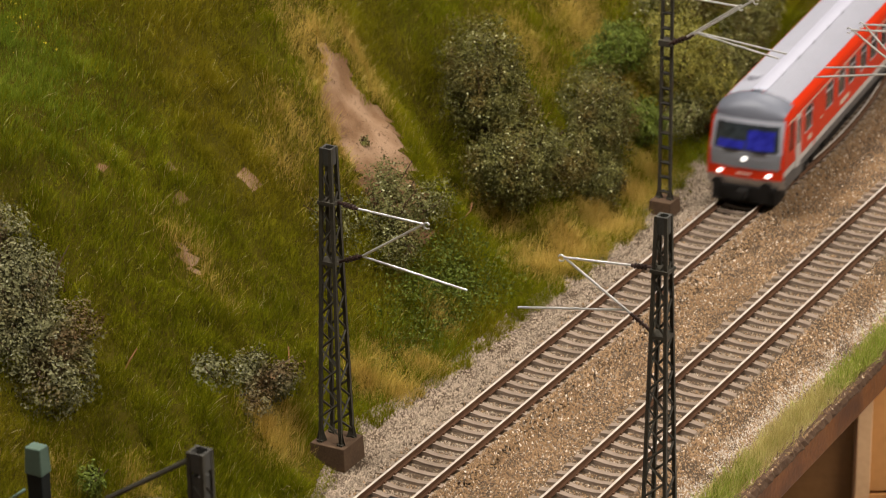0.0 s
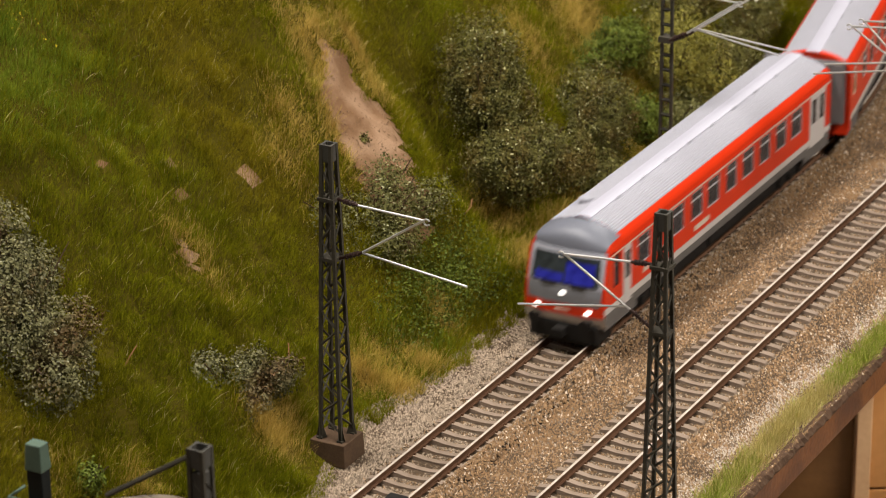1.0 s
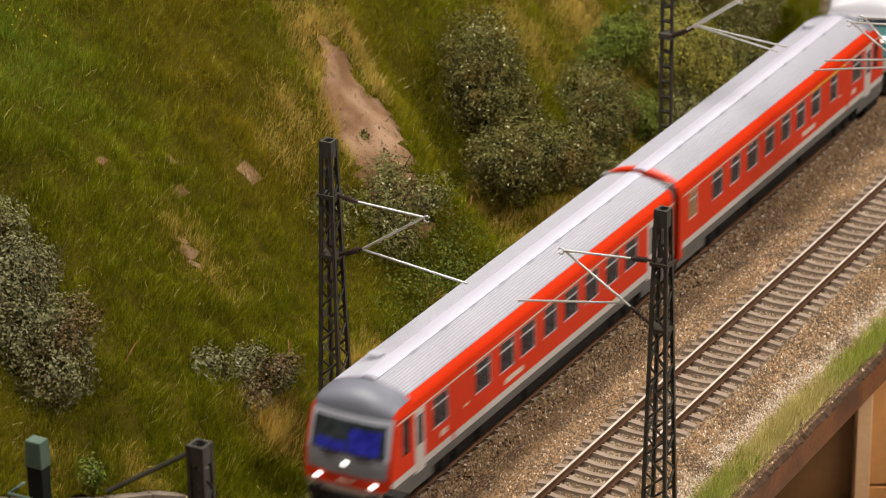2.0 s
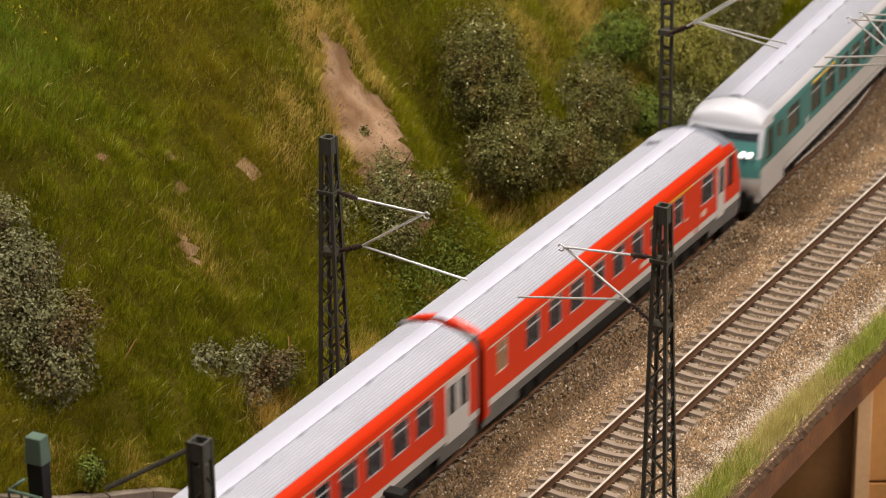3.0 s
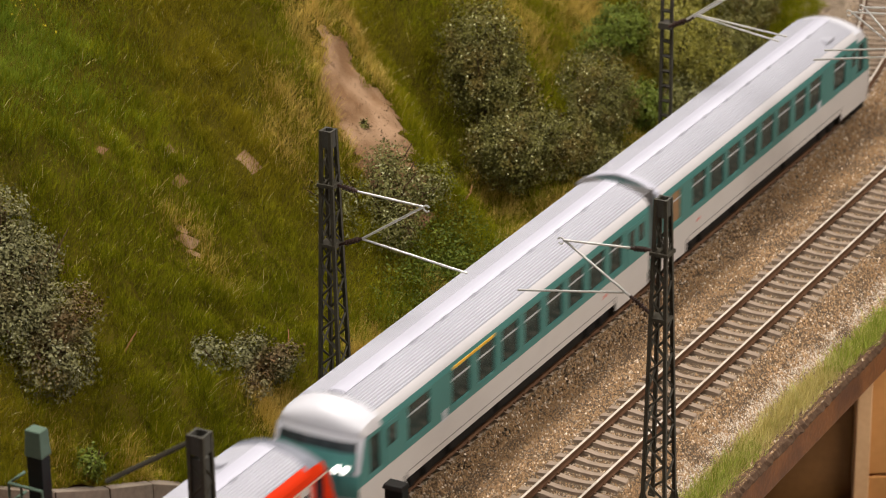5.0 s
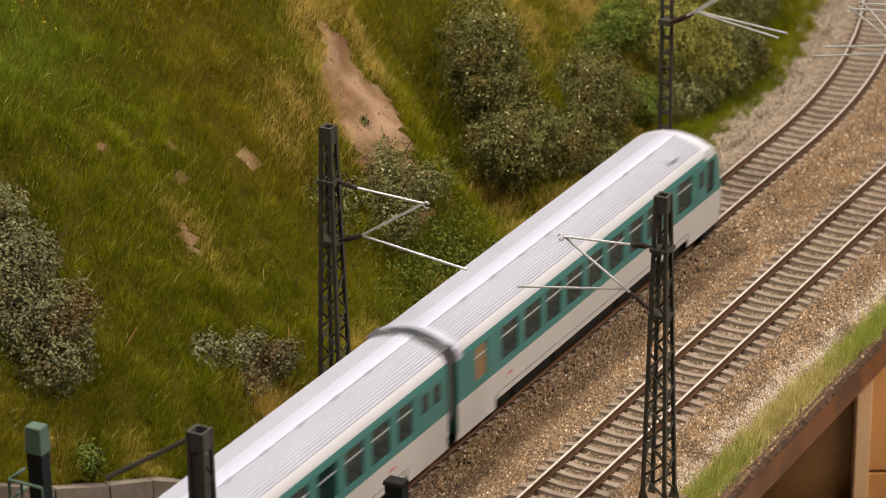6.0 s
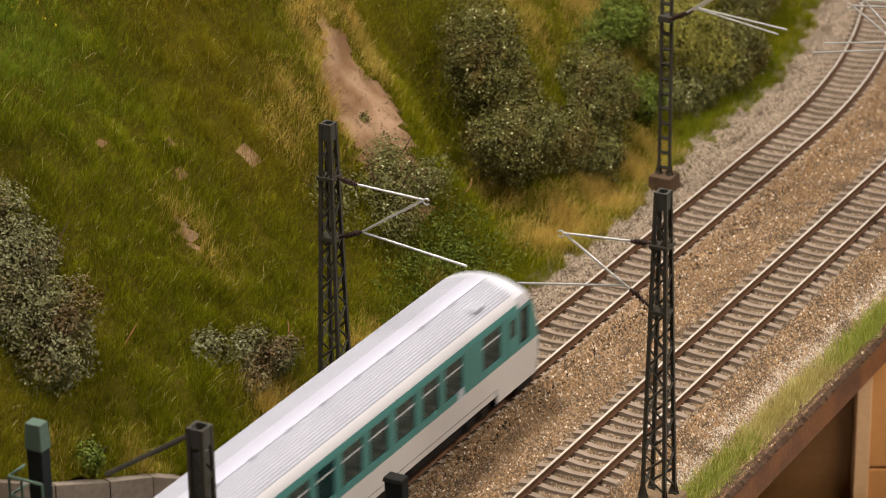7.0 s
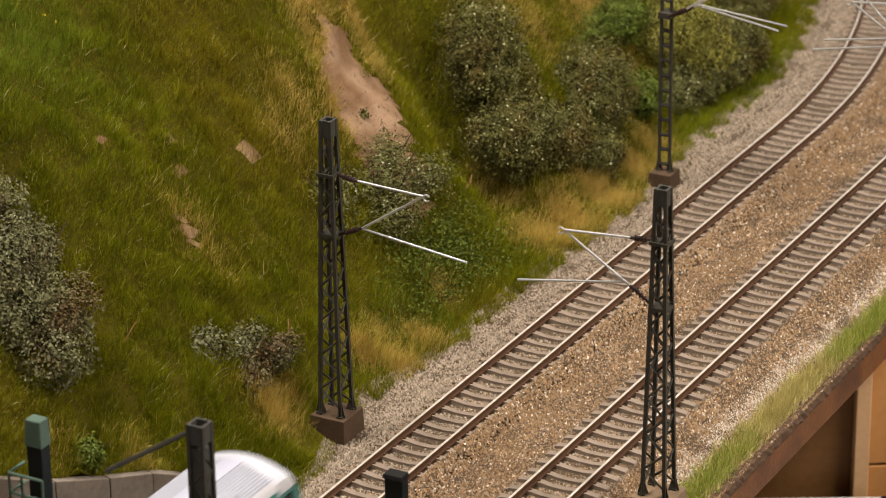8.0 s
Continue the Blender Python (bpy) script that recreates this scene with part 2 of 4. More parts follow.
def hill(s, d):
    """Height of the hillside."""
    e = np.maximum(d - toe(s), 0)
    z = np.where(e < 0.014, 0.40 * e, 0.0056 + 1.06 * (e - 0.014))
    z = np.where(z > 0.12, 0.12 + 0.55 * (z - 0.12), z)
    up = np.clip(e / 0.05, 0, 1)
    axis = 1.005 + 0.35 * (d - 0.05)
    z = z - 0.033 * np.exp(-((s - axis) / 0.025) ** 2) * up
    z = z - 0.014 * np.clip((s - 1.02) / 0.05, 0, 1) * np.clip(e / 0.03, 0, 1)
    z = z + up * (0.0050 * waves(s, d, 3, 3, 0.11) + 0.0027 * waves(s, d, 5, 3, 0.027))
    return np.maximum(z, 0.15 * e) - 0.0045


def hill_edge(d):
    """Where the hill ends at the concrete wing wall."""
    return np.interp(d, [0.018, 0.040, 0.045, 0.050, 0.055, 0.060, 0.065, 0.070, 0.075, 0.080, 0.090, 0.100, 0.350], [0.762, 0.759, 0.757, 0.7490, 0.7333, 0.7148, 0.6982, 0.6790, 0.6640, 0.6522, 0.6241, 0.6051, 0.50])


def bare(s, d):
    """Share of bare earth on the hillside."""
    u = (s - 0.9585) * 0.60 + (d - 0.094) * 0.80
    v = -(s - 0.9585) * 0.80 + (d - 0.094) * 0.60
    return 1 - np.sqrt((u / 0.034) ** 2 + ((v + 0.002) / 0.0175) ** 2) + 0.22 * waves(s, d, 9, 3, 0.02)


BARE_SPOTS = [(0.8907, 0.1052, 0.0040), (0.8235, 0.1214, 0.0034), (0.8350, 0.0943, 0.0040), (0.8611, 0.1187, 0.0030), (0.8531, 0.1101, 0.0030)]


def bed(s, d):
    """Height of the ballast bed."""
    z = np.full_like(s, -0.0040)
    z = np.where(d < -0.0715, -0.0040 - (-0.0715 - d) * 0.38, z)
    return np.where(d < -0.0855, -0.0093 - (-0.0855 - d) * 0.1, z)


def verge_bed(s, d):
    """Height of the ballast where it also climbs the foot of the hill."""
    return np.where(d > 0.018, np.maximum(bed(s, d), hill(s, d) + 0.0002), bed(s, d))


# ---- the hall ----


def hall():
    sh = Shape().box(-3, 5, -3.2, 3.4, -1.05, -1.0)
    tagged(part("floor", sh, M["hall_floor"], None, "brown linoleum floor of the exhibition hall"), kind="structure", category="floor")
    tagged(part("ceiling", Shape().box(-3, 5, -3.2, 3.4, 1.45, 1.5), M["hall"], None, "plain pale ceiling of the exhibition hall"), kind="structure", category="ceiling")
    for name, b in (("wall_north", (-3, 5, 3.4, 3.5)), ("wall_south", (-3, 5, -3.3, -3.2)), ("wall_east", (5, 5.1, -3.3, 3.5)), ("wall_west", (-3.1, -3, -3.3, 3.5))):
        tagged(part(name, Shape().box(*b, -1.05, 1.5), M["hall"], None, "plain painted wall of the exhibition hall"), kind="structure", category="wall")
    # housings for the added lamps, out of view
    for lx, ly, lz, sx, sy, w in LAMPS:
        lampthing = empty("added_ceiling_lamp", pose(lx, ly, lz + 0.02), "long white ceiling lamp, out of view, added for lighting", "lamp", "ceiling lamps")
        part("housing", Shape().box(-sx / 2 - 0.03, sx / 2 + 0.03, -sy / 2 - 0.03, sy / 2 + 0.03, 0.0, 0.13), M["fixture"], lampthing, bevel=0.01)


hall()

# ---- ground ----
S0, S1 = -0.30, 1.95


def ground():
    """The ballast bed of both tracks, one sheet with the edge of the board."""
    ss = np.arange(S0, S1, 0.006)
    dd = np.concatenate([np.linspace(-0.0996, -0.069, 14), np.linspace(-0.067, 0.075, 30)])
    s, d = np.meshgrid(ss, dd, indexing="ij")
    x, y = line_np(s, d)
    z = bed(s, d) + 0.00035 * waves(s, d, 21, 3, 0.02)
    rows = np.stack([x, y, z], -1)
    tagged(part("ground", Shape().grid(rows.tolist(), flip=True), M["ballast"], None, "brown ballast bed under two model railway tracks", smooth=True), kind="structure", category="ground")


def hillside():
    dd = np.arange(0.018, 0.345, 0.003)
    uu = np.linspace(0, 1, 330)
    d, u = np.meshgrid(dd, uu)
    edge = hill_edge(d)
    s = edge + u * (1.72 - edge)
    x, y = line_np(s, d)
    z = hill(s, d)
    sh = Shape().grid(np.stack([x, y, z], -1).tolist())
    me = sh.mesh("hillside", True)
    me.materials.append(M["soil"])
    me.materials.append(M["dirt"])
    b = bare(s, d)
    for p, q, r in BARE_SPOTS:
        b = np.maximum(b, 1 - np.sqrt((s - p) ** 2 + (d - q) ** 2) / (1.0 * r) + 0.35 * waves(s, d, 15, 2, 0.006))
    c = (b[:-1, :-1] + b[1:, 1:]) / 2 > 0
    me.polygons.foreach_set("material_index", c.astype(np.int32).ravel())
    tagged(part("hillside", me, None, None, "steep earth hillside with a bare eroded strip, beside the tracks"), kind="structure", category="hill")


def hill_backing():
    """Plywood that closes the hill behind and at its far end."""
    sh = Shape()
    ss = np.linspace(float(hill_edge(0.342)), 1.715, 60)
    rows = []
    for s in ss:
        x, y, _ = line(s, 0.342)
        z = float(hill(np.array([s]), np.array([0.342]))[0])
        rows.append([(x, y, z), (x, y, -0.02)])
    sh.grid(rows)
    ends = []
    for d in np.linspace(0.02, 0.342, 30):
        x, y, _ = line(1.715, d)
        ends.append([(x, y, float(hill(np.array([1.715]), np.array([d]))[0])), (x, y, -0.02)])
    sh.grid(ends)
    tagged(part("hill_backing", sh, M["panel"], None, "plain plywood closing the back of the hill"), kind="structure", category="panel")
    for x, y in ((-0.25, 0.05), (0.55, 0.32), (1.65, 0.55), (0.75, 0.05)):
        tagged(part("layout_leg", Shape().box(x, x + 0.045, y, y + 0.045, -1.0, -0.0252), M["batten"], None, "square wooden leg under the layout board"), kind="structure", category="leg")


ground()
hillside()
hill_backing()

# ---- tracks ----


def rail_shape(offset, y_track, lo, hi):
    """The web and foot of a rail, and its bright head."""
    web, head = Shape(), Shape()
    ss = np.arange(lo, hi, 0.012)
    for sh, prof in ((web, [(-0.0011, -0.0025), (-0.0011, -0.0021), (-0.0003, -0.0018), (-0.0003, -0.0007), (-0.00056, -0.0005), (-0.00056, -0.00016), (0.00056, -0.00016), (0.00056, -0.0005), (0.0003, -0.0007), (0.0003, -0.0018), (0.0011, -0.0021), (0.0011, -0.0025)]),
                     (head, [(-0.00046, -0.00014), (-0.00042, -0.00003), (-0.0002, 0.0), (0.0002, 0.0), (0.00042, -0.00003), (0.00046, -0.00014)])):
        rows = []
        for s in ss:
            row = []
            for dy, z in prof:
                x, y, _ = line(s, y_track + offset + dy)
                row.append((x, y, z))
            rows.append(row)
        sh.grid(rows)
    return web, head


def sleeper_mesh():
    """A concrete sleeper: high under the rails, low in the middle."""
    sh = Shape()
    rows = []
    for y, z, w in ((-0.0152, -0.0034, 0.0011), (-0.0148, -0.0029, 0.0013), (-0.0105, -0.0024, 0.0013), (-0.0065, -0.0024, 0.00125), (-0.0025, -0.0030, 0.0011), (0.0025, -0.0030, 0.0011), (0.0065, -0.0024, 0.00125), (0.0105, -0.0024, 0.0013), (0.0148, -0.0029, 0.0013), (0.0152, -0.0034, 0.0011)):
        rows.append([(-w - 0.0003, y, -0.0055), (-w, y, z), (w, y, z), (w + 0.0003, y, -0.0055)])
    sh.grid(rows, flip=True)
    sh.quad(*rows[0])
    sh.quad(*reversed(rows[-1]))
    return sh.mesh("sleeper")


def chair_mesh():
    sh = Shape()
    for y in (-0.0099, -0.0073, 0.0073, 0.0099):
        sh.box(-0.0006, 0.0006, y - 0.0005, y + 0.0005, -0.0026, -0.0018, 0.0002)
    return sh.mesh("rail_chair")


PITCH = 0.0070


def track(name, y_track, label):
    t = empty(name, pose(0, 0, 0), label, "railway track", "railway tracks", "structure")
    for off in (-0.0086, 0.0086):
        web, head = rail_shape(off, y_track, S0 + 0.02, S1 - 0.02)
        r = part("rail", web, M["rust"], t, "rusty brown model rail")
        part("rail_head", head, M["railtop"], r, "bright worn running surface", smooth=True)
    sl, ch = sleeper_mesh(), chair_mesh()
    ch.materials.append(M["rust"])
    sl.materials.append(M["sleeper"])
    rng = random.Random(4)
    s = 0.60
    while s < 1.56:
        x, y, a = line(s, y_track)
        ob = new("sleeper", sl)
        ob.parent = t
        ob.matrix_basis = pose(x, y, rng.uniform(-0.0001, 0.0001), 0, 0, math.degrees(a) + rng.uniform(-0.8, 0.8))
        c = new("rail_chair", ch)
        c.parent = ob
        s += PITCH
    return t


track("track_1", 0.0, "weathered main track with concrete sleepers in ballast")
track("track_2", -0.0555, "weathered second track with concrete sleepers in ballast")


# ---- the train: two two-car railcar sets ----
LENGTH, HALF = 0.217, 0.0163
UPPER = [(0.0163, 0.0366), (0.0158, 0.0384), (0.0150, 0.0401), (0.0137, 0.0412)]


def roof_line():
    """Half cross-section of the ribbed roof, from the edge to the raised middle strip."""
    pts = []
    y = 0.0137
    while y > 0.0032:
        for dy, dz in ((0, 0), (0.00030, 0.00030), (0.00062, 0.00030), (0.0009, 0)):
            yy = max(y - dy, 0.0030)
            pts.append((yy, 0.0412 + 0.0036 * (1 - (yy / 0.0137) ** 2) + dz))
        y -= 0.00100
    pts += [(0.0030, 0.04610 - 0.0010), (0.0030, 0.0448)]
    return pts


ROOF = roof_line()


DOME_END = 0.0130


def rake(z):
    return float(np.interp(z, [0.0085, 0.0125, 0.0165, 0.0215, 0.0245, 0.0352, 0.0366], [-0.0022, -0.0038, -0.0040, -0.0036, -0.0028, 0.0006, 0.0014]))


def corner(y):
    return 0.0021 * abs(y / HALF) ** 3


def swell(u):
    """How far the cab dome has risen, 0 to 1."""
    k = min(1.0, max(0.0, (u - 0.0014) / (DOME_END - 0.0014)))
    return max(0.0, 1 - (1 - k) ** 3) ** 0.45


class Car:
    """Builds a railcar from its cab (u = 0) to its coupled end; turn is -1 where the cab is at the train's tail side."""

    def __init__(self, label, turn):
        self.turn = turn
        self.root = empty("railcar", pose(0, 0, 0), label, "railcar", "railcars of the train")

    def p(self, u, y, z):
        return (self.turn * (u - LENGTH / 2), y, z)

    def add(self, name, sh, material, parent=None, label="", smooth=False, bevel=0.0):
        return part(name, sh, material, parent or self.root, label, smooth, bevel)

    def box(self, name, u0, u1, y0, y1, z0, z1, material, parent=None, label="", bevel=0.0, top=0.0):
        a, b = sorted((self.turn * (u0 - LENGTH / 2), self.turn * (u1 - LENGTH / 2)))
        return self.add(name, Shape().box(a, b, y0, y1, z0, z1, top), material, parent, label, bevel=bevel)

    def wall(self, name, side, z0, z1, material, holes=(), inset=0.0, u0=None, u1=LENGTH, label=""):
        """One side wall between two heights, with openings (u0, u1, z0, z1) cut through."""
        sh = Shape()
        us = sorted({0.0040, u1, *[h[i] for h in holes for i in (0, 1)]})
        zs = sorted({z0, z1, *[h[i] for h in holes for i in (2, 3)]})
        y, yi = side * (HALF - inset), side * (HALF - inset - 0.0006)
        if u0 is None:
            sh.grid([[self.p(rake(z) + corner(HALF), y, z) for z in zs], [self.p(0.0040, y, z) for z in zs]])
        else:
            us = [u for u in us if u > u0 + 1e-6]
            us.insert(0, u0)
        for a, b in zip(us, us[1:]):
            for c, d in zip(zs, zs[1:]):
                if not any(h[0] <= a and b <= h[1] and h[2] <= c and d <= h[3] for h in holes):
                    sh.quad(self.p(a, y, c), self.p(b, y, c), self.p(b, y, d), self.p(a, y, d))
        for a, b, c, d in holes:
            for q in (((a, c), (b, c)), ((b, c), (b, d)), ((b, d), (a, d)), ((a, d), (a, c))):
                (ua, za), (ub, zb) = q
                sh.quad(self.p(ua, y, za), self.p(ub, y, zb), self.p(ub, yi, zb), self.p(ua, yi, za))
        return self.add(name, sh, material, label=label)

    def window(self, side, h, glass, frame, split=True):
        a, b, c, d = h
        y = side * (HALF - 0.00045)
        w = self.add("window", Shape().box(min(self.p(a, 0, 0)[0], self.p(b, 0, 0)[0]), max(self.p(a, 0, 0)[0], self.p(b, 0, 0)[0]), min(y, y - side * 0.0003), max(y, y - side * 0.0003), c, d), glass)
        fr = Shape()
        lo, hi = sorted((self.p(a, 0, 0)[0], self.p(b, 0, 0)[0]))
        e, ya, yb = 0.0004, min(y, side * (HALF - 0.0002)), max(y, side * (HALF - 0.0002))
        fr.box(lo, hi, ya, yb, c, c + e).box(lo, hi, ya, yb, d - e, d).box(lo, lo + e, ya, yb, c + e, d - e).box(hi - e, hi, ya, yb, c + e, d - e)
        if split:
            zc = c + 0.70 * (d - c)
            self.add("window_bar", Shape().box(lo + e, hi - e, ya, yb, zc - 0.00025, zc + 0.0003), M["frame"], w)
        self.add("window_frame", fr, frame, w)
        return w

    def face(self, name, z0, z1, half, material, proud=0.0, label="", parent=None, n=12, half_top=None, smooth=True):
        """A piece of the cab's front skin."""
        zs = np.linspace(z0, z1, 5)
        rows = []
        for i, z in enumerate(zs):
            hw = half + ((half_top or half) - half) * i / 4
            rows.append([self.p(rake(z) + corner(y) - proud, y, z) for y in np.linspace(-hw, hw, n + 1)])
        sh = Shape().grid(rows)
        if proud:
            back = [[self.p(rake(z) + corner(y) + 0.0002, y, z) for y in np.linspace(-(half + ((half_top or half) - half) * i / 4), half + ((half_top or half) - half) * i / 4, n + 1)] for i, z in enumerate(zs)]
            for r, b in ((rows[0], back[0]), (rows[-1], back[-1])):
                sh.grid([r, b])
            sh.grid([[r[0] for r in rows], [b[0] for b in back]])
            sh.grid([[r[-1] for r in rows], [b[-1] for b in back]])
        return self.add(name, sh, material, parent, label, smooth=smooth and not proud)

    def shell(self, edge, roof, dome, cornice):
        """Roof edge, ribbed roof, cab dome and end wall."""
        us = [0.0014, 0.0020, 0.003, 0.0045, 0.006, 0.008, 0.0105, DOME_END]

        def ring(u, pts, g):
            out = []
            for y, z in pts:
                k = 1 - 0.05 * (1 - g)
                out.append(self.p(u + corner(y) * (1 - 0.6 * g) if u < 0.03 else u, y * k, 0.0366 + (z - 0.0366) * g))
            return out

        smooth_roof = [(0.0137, 0.0412), (0.0118, 0.0421), (0.0095, 0.0431), (0.0072, 0.0438), (0.005, 0.0443), (0.0025, 0.0447), (0.0, 0.0448)]
        full = UPPER + smooth_roof[1:]
        full = full + [(-y, z) for y, z in reversed(full[:-1])]
        self.add("cab_roof", Shape().grid([ring(u, full[2:-2], swell(u)) for u in us]), dome, label="rounded cab roof", smooth=True)
        for end in (full[:3], full[-3:]):
            self.add("cab_roof_edge", Shape().grid([ring(u, end, swell(u)) for u in us]), edge, smooth=True)
        for side in (1, -1):
            pts = [(side * y, z) for y, z in UPPER]
            self.add("cornice", Shape().grid([ring(u, pts[:2], 1.0) for u in (DOME_END, 0.1, LENGTH)]), cornice)
            self.add("roof_edge", Shape().grid([ring(u, pts[1:], 1.0) for u in (DOME_END, 0.1, LENGTH)]), edge, smooth=True)
        for side in (1, -1):
            half = [(side * y, z) for y, z in ROOF]
            self.add("roof", Shape().grid([ring(u, half, 1.0) for u in (DOME_END, 0.06, 0.12, 0.17, LENGTH)]), roof, label="pale grey ribbed roof")
        strip = [(0.0031, 0.0446), (0.0030, 0.0453), (0.0015, 0.0456), (0.0, 0.0457), (-0.0015, 0.0456), (-0.0030, 0.0453), (-0.0031, 0.0446)]
        self.add("roof_strip", Shape().grid([ring(u, strip, 1.0) for u in (DOME_END, 0.06, 0.12, 0.17, LENGTH)]), M["strip"], label="smooth pale strip along the roof")
        end = [(HALF, 0.0095)] + full + [(-HALF, 0.0095)]
        sh = Shape()
        sh.quad(*[self.p(LENGTH, y, z) for y, z in end])
        self.add("end_wall", sh, edge if edge is M["red"] else M["mint"])
        for u in np.arange(0.036, 0.205, 0.0215):
            self.box("roof_vent", u, u + 0.0026, -0.0038, -0.0026, 0.0446, 0.0459, roof, bevel=0.0003, top=0.0004)
        return full

    def hoop(self, full, material, sides=True):
        rows = []
        for u, k in ((LENGTH - 0.0035, 1.0), (LENGTH - 0.0033, 1.03), (LENGTH, 1.03), (LENGTH, 0.9)):
            rows.append([self.p(u, y * k, 0.03 + (z - 0.03) * (1 + (k - 1) * 1.5)) for y, z in ([(HALF, 0.012)] + full + [(-HALF, 0.012)] if sides else full)])
        self.add("end_hoop", Shape().grid(rows), material, smooth=False)

    def running_gear(self):
        self.box("underframe", 0.030, 0.205, -0.0130, 0.0130, 0.0030, 0.0125, M["black"], bevel=0.0005)
        for mid in (0.0365, 0.1805):
            b = self.box("bogie", mid - 0.016, mid + 0.016, -0.0125, 0.0125, 0.0030, 0.0080, M["black"], bevel=0.0005)
            for du in (-0.0105, 0.0105):
                x = self.p(mid + du, 0, 0)[0]
                for y in (-0.0082, 0.0082):
                    part("wheel", Shape().tube([(x, y - 0.0011, 0.0049), (x, y + 0.0011, 0.0049)], 0.0049, 16), M["black"], b)
            for du in (-0.0105, 0.0, 0.0105):
                self.box("axle_box", mid + du - 0.0018, mid + du + 0.0018, -0.0142, -0.0125, 0.0035, 0.0070, M["black"], b, bevel=0.0004)
        self.box("fuel_tank", 0.062, 0.088, -0.0145, 0.0145, 0.0045, 0.0112, M["black"], bevel=0.0008)
        self.box("engine_box", 0.098, 0.140, -0.0142, 0.0142, 0.0042, 0.0112, M["black"], bevel=0.0008)
        for y in (-0.0105, 0.0105):
            sh = Shape().tube([self.p(0.003, y, 0.0105), self.p(-0.0060, y, 0.0105)], 0.0009, 8).tube([self.p(-0.0060, y, 0.0105), self.p(-0.0067, y, 0.0105)], 0.0024, 12)
            self.add("buffer", sh, M["black"], smooth=False)
        self.box("coupler", -0.0080, 0.01, -0.0022, 0.0022, 0.0050, 0.0085, M["black"], bevel=0.0004)
        self.box("snow_plough", -0.0035, 0.010, -0.0140, 0.0140, 0.0018, 0.0094, M["black"], bevel=0.0008)
        sh = Shape()
        for i in range(4):
            e = 0.0008 * (i % 2)
            a, c = sorted((self.p(LENGTH + i * 0.0009, 0, 0)[0], self.p(LENGTH + (i + 1) * 0.0009, 0, 0)[0]))
            sh.box(a, c, -0.0145 + e, 0.0145 - e, 0.0150 + e, 0.0425 - e)
        self.add("bellows", sh, M["bellows"], label="grey folded gangway bellows")

    def door(self, side, u0, u1, z0, z1, material, glass, leaves=2):
        lo, hi = sorted((self.p(u0, 0, 0)[0], self.p(u1, 0, 0)[0]))
        ya, yb = sorted((side * (HALF - 0.0002), side * (HALF + 0.00022)))
        d = self.add("door", Shape().box(lo, hi, ya, yb, z0, z1), material, label="pale door with narrow windows" if material is M["beige"] else "", bevel=0.0001)
        w = (hi - lo) / leaves
        for i in range(leaves):
            yc, yd = sorted((side * (HALF + 0.0001), side * (HALF + 0.0003)))
            part("door_window", Shape().box(lo + i * w + 0.22 * w, lo + (i + 1) * w - 0.18 * w, yc, yd, z0 + 0.45 * (z1 - z0), z1 - 0.0018), glass, d)

    def bar(self, name, side, u0, u1, z0, z1, material):
        lo, hi = sorted((self.p(u0, 0, 0)[0], self.p(u1, 0, 0)[0]))
        ya, yb = sorted((side * (HALF - 0.0002), side * (HALF + 0.00012)))
        return self.add(name, Shape().box(lo, hi, ya, yb, z0, z1), material)


ZW0, ZW1 = 0.0234, 0.0348


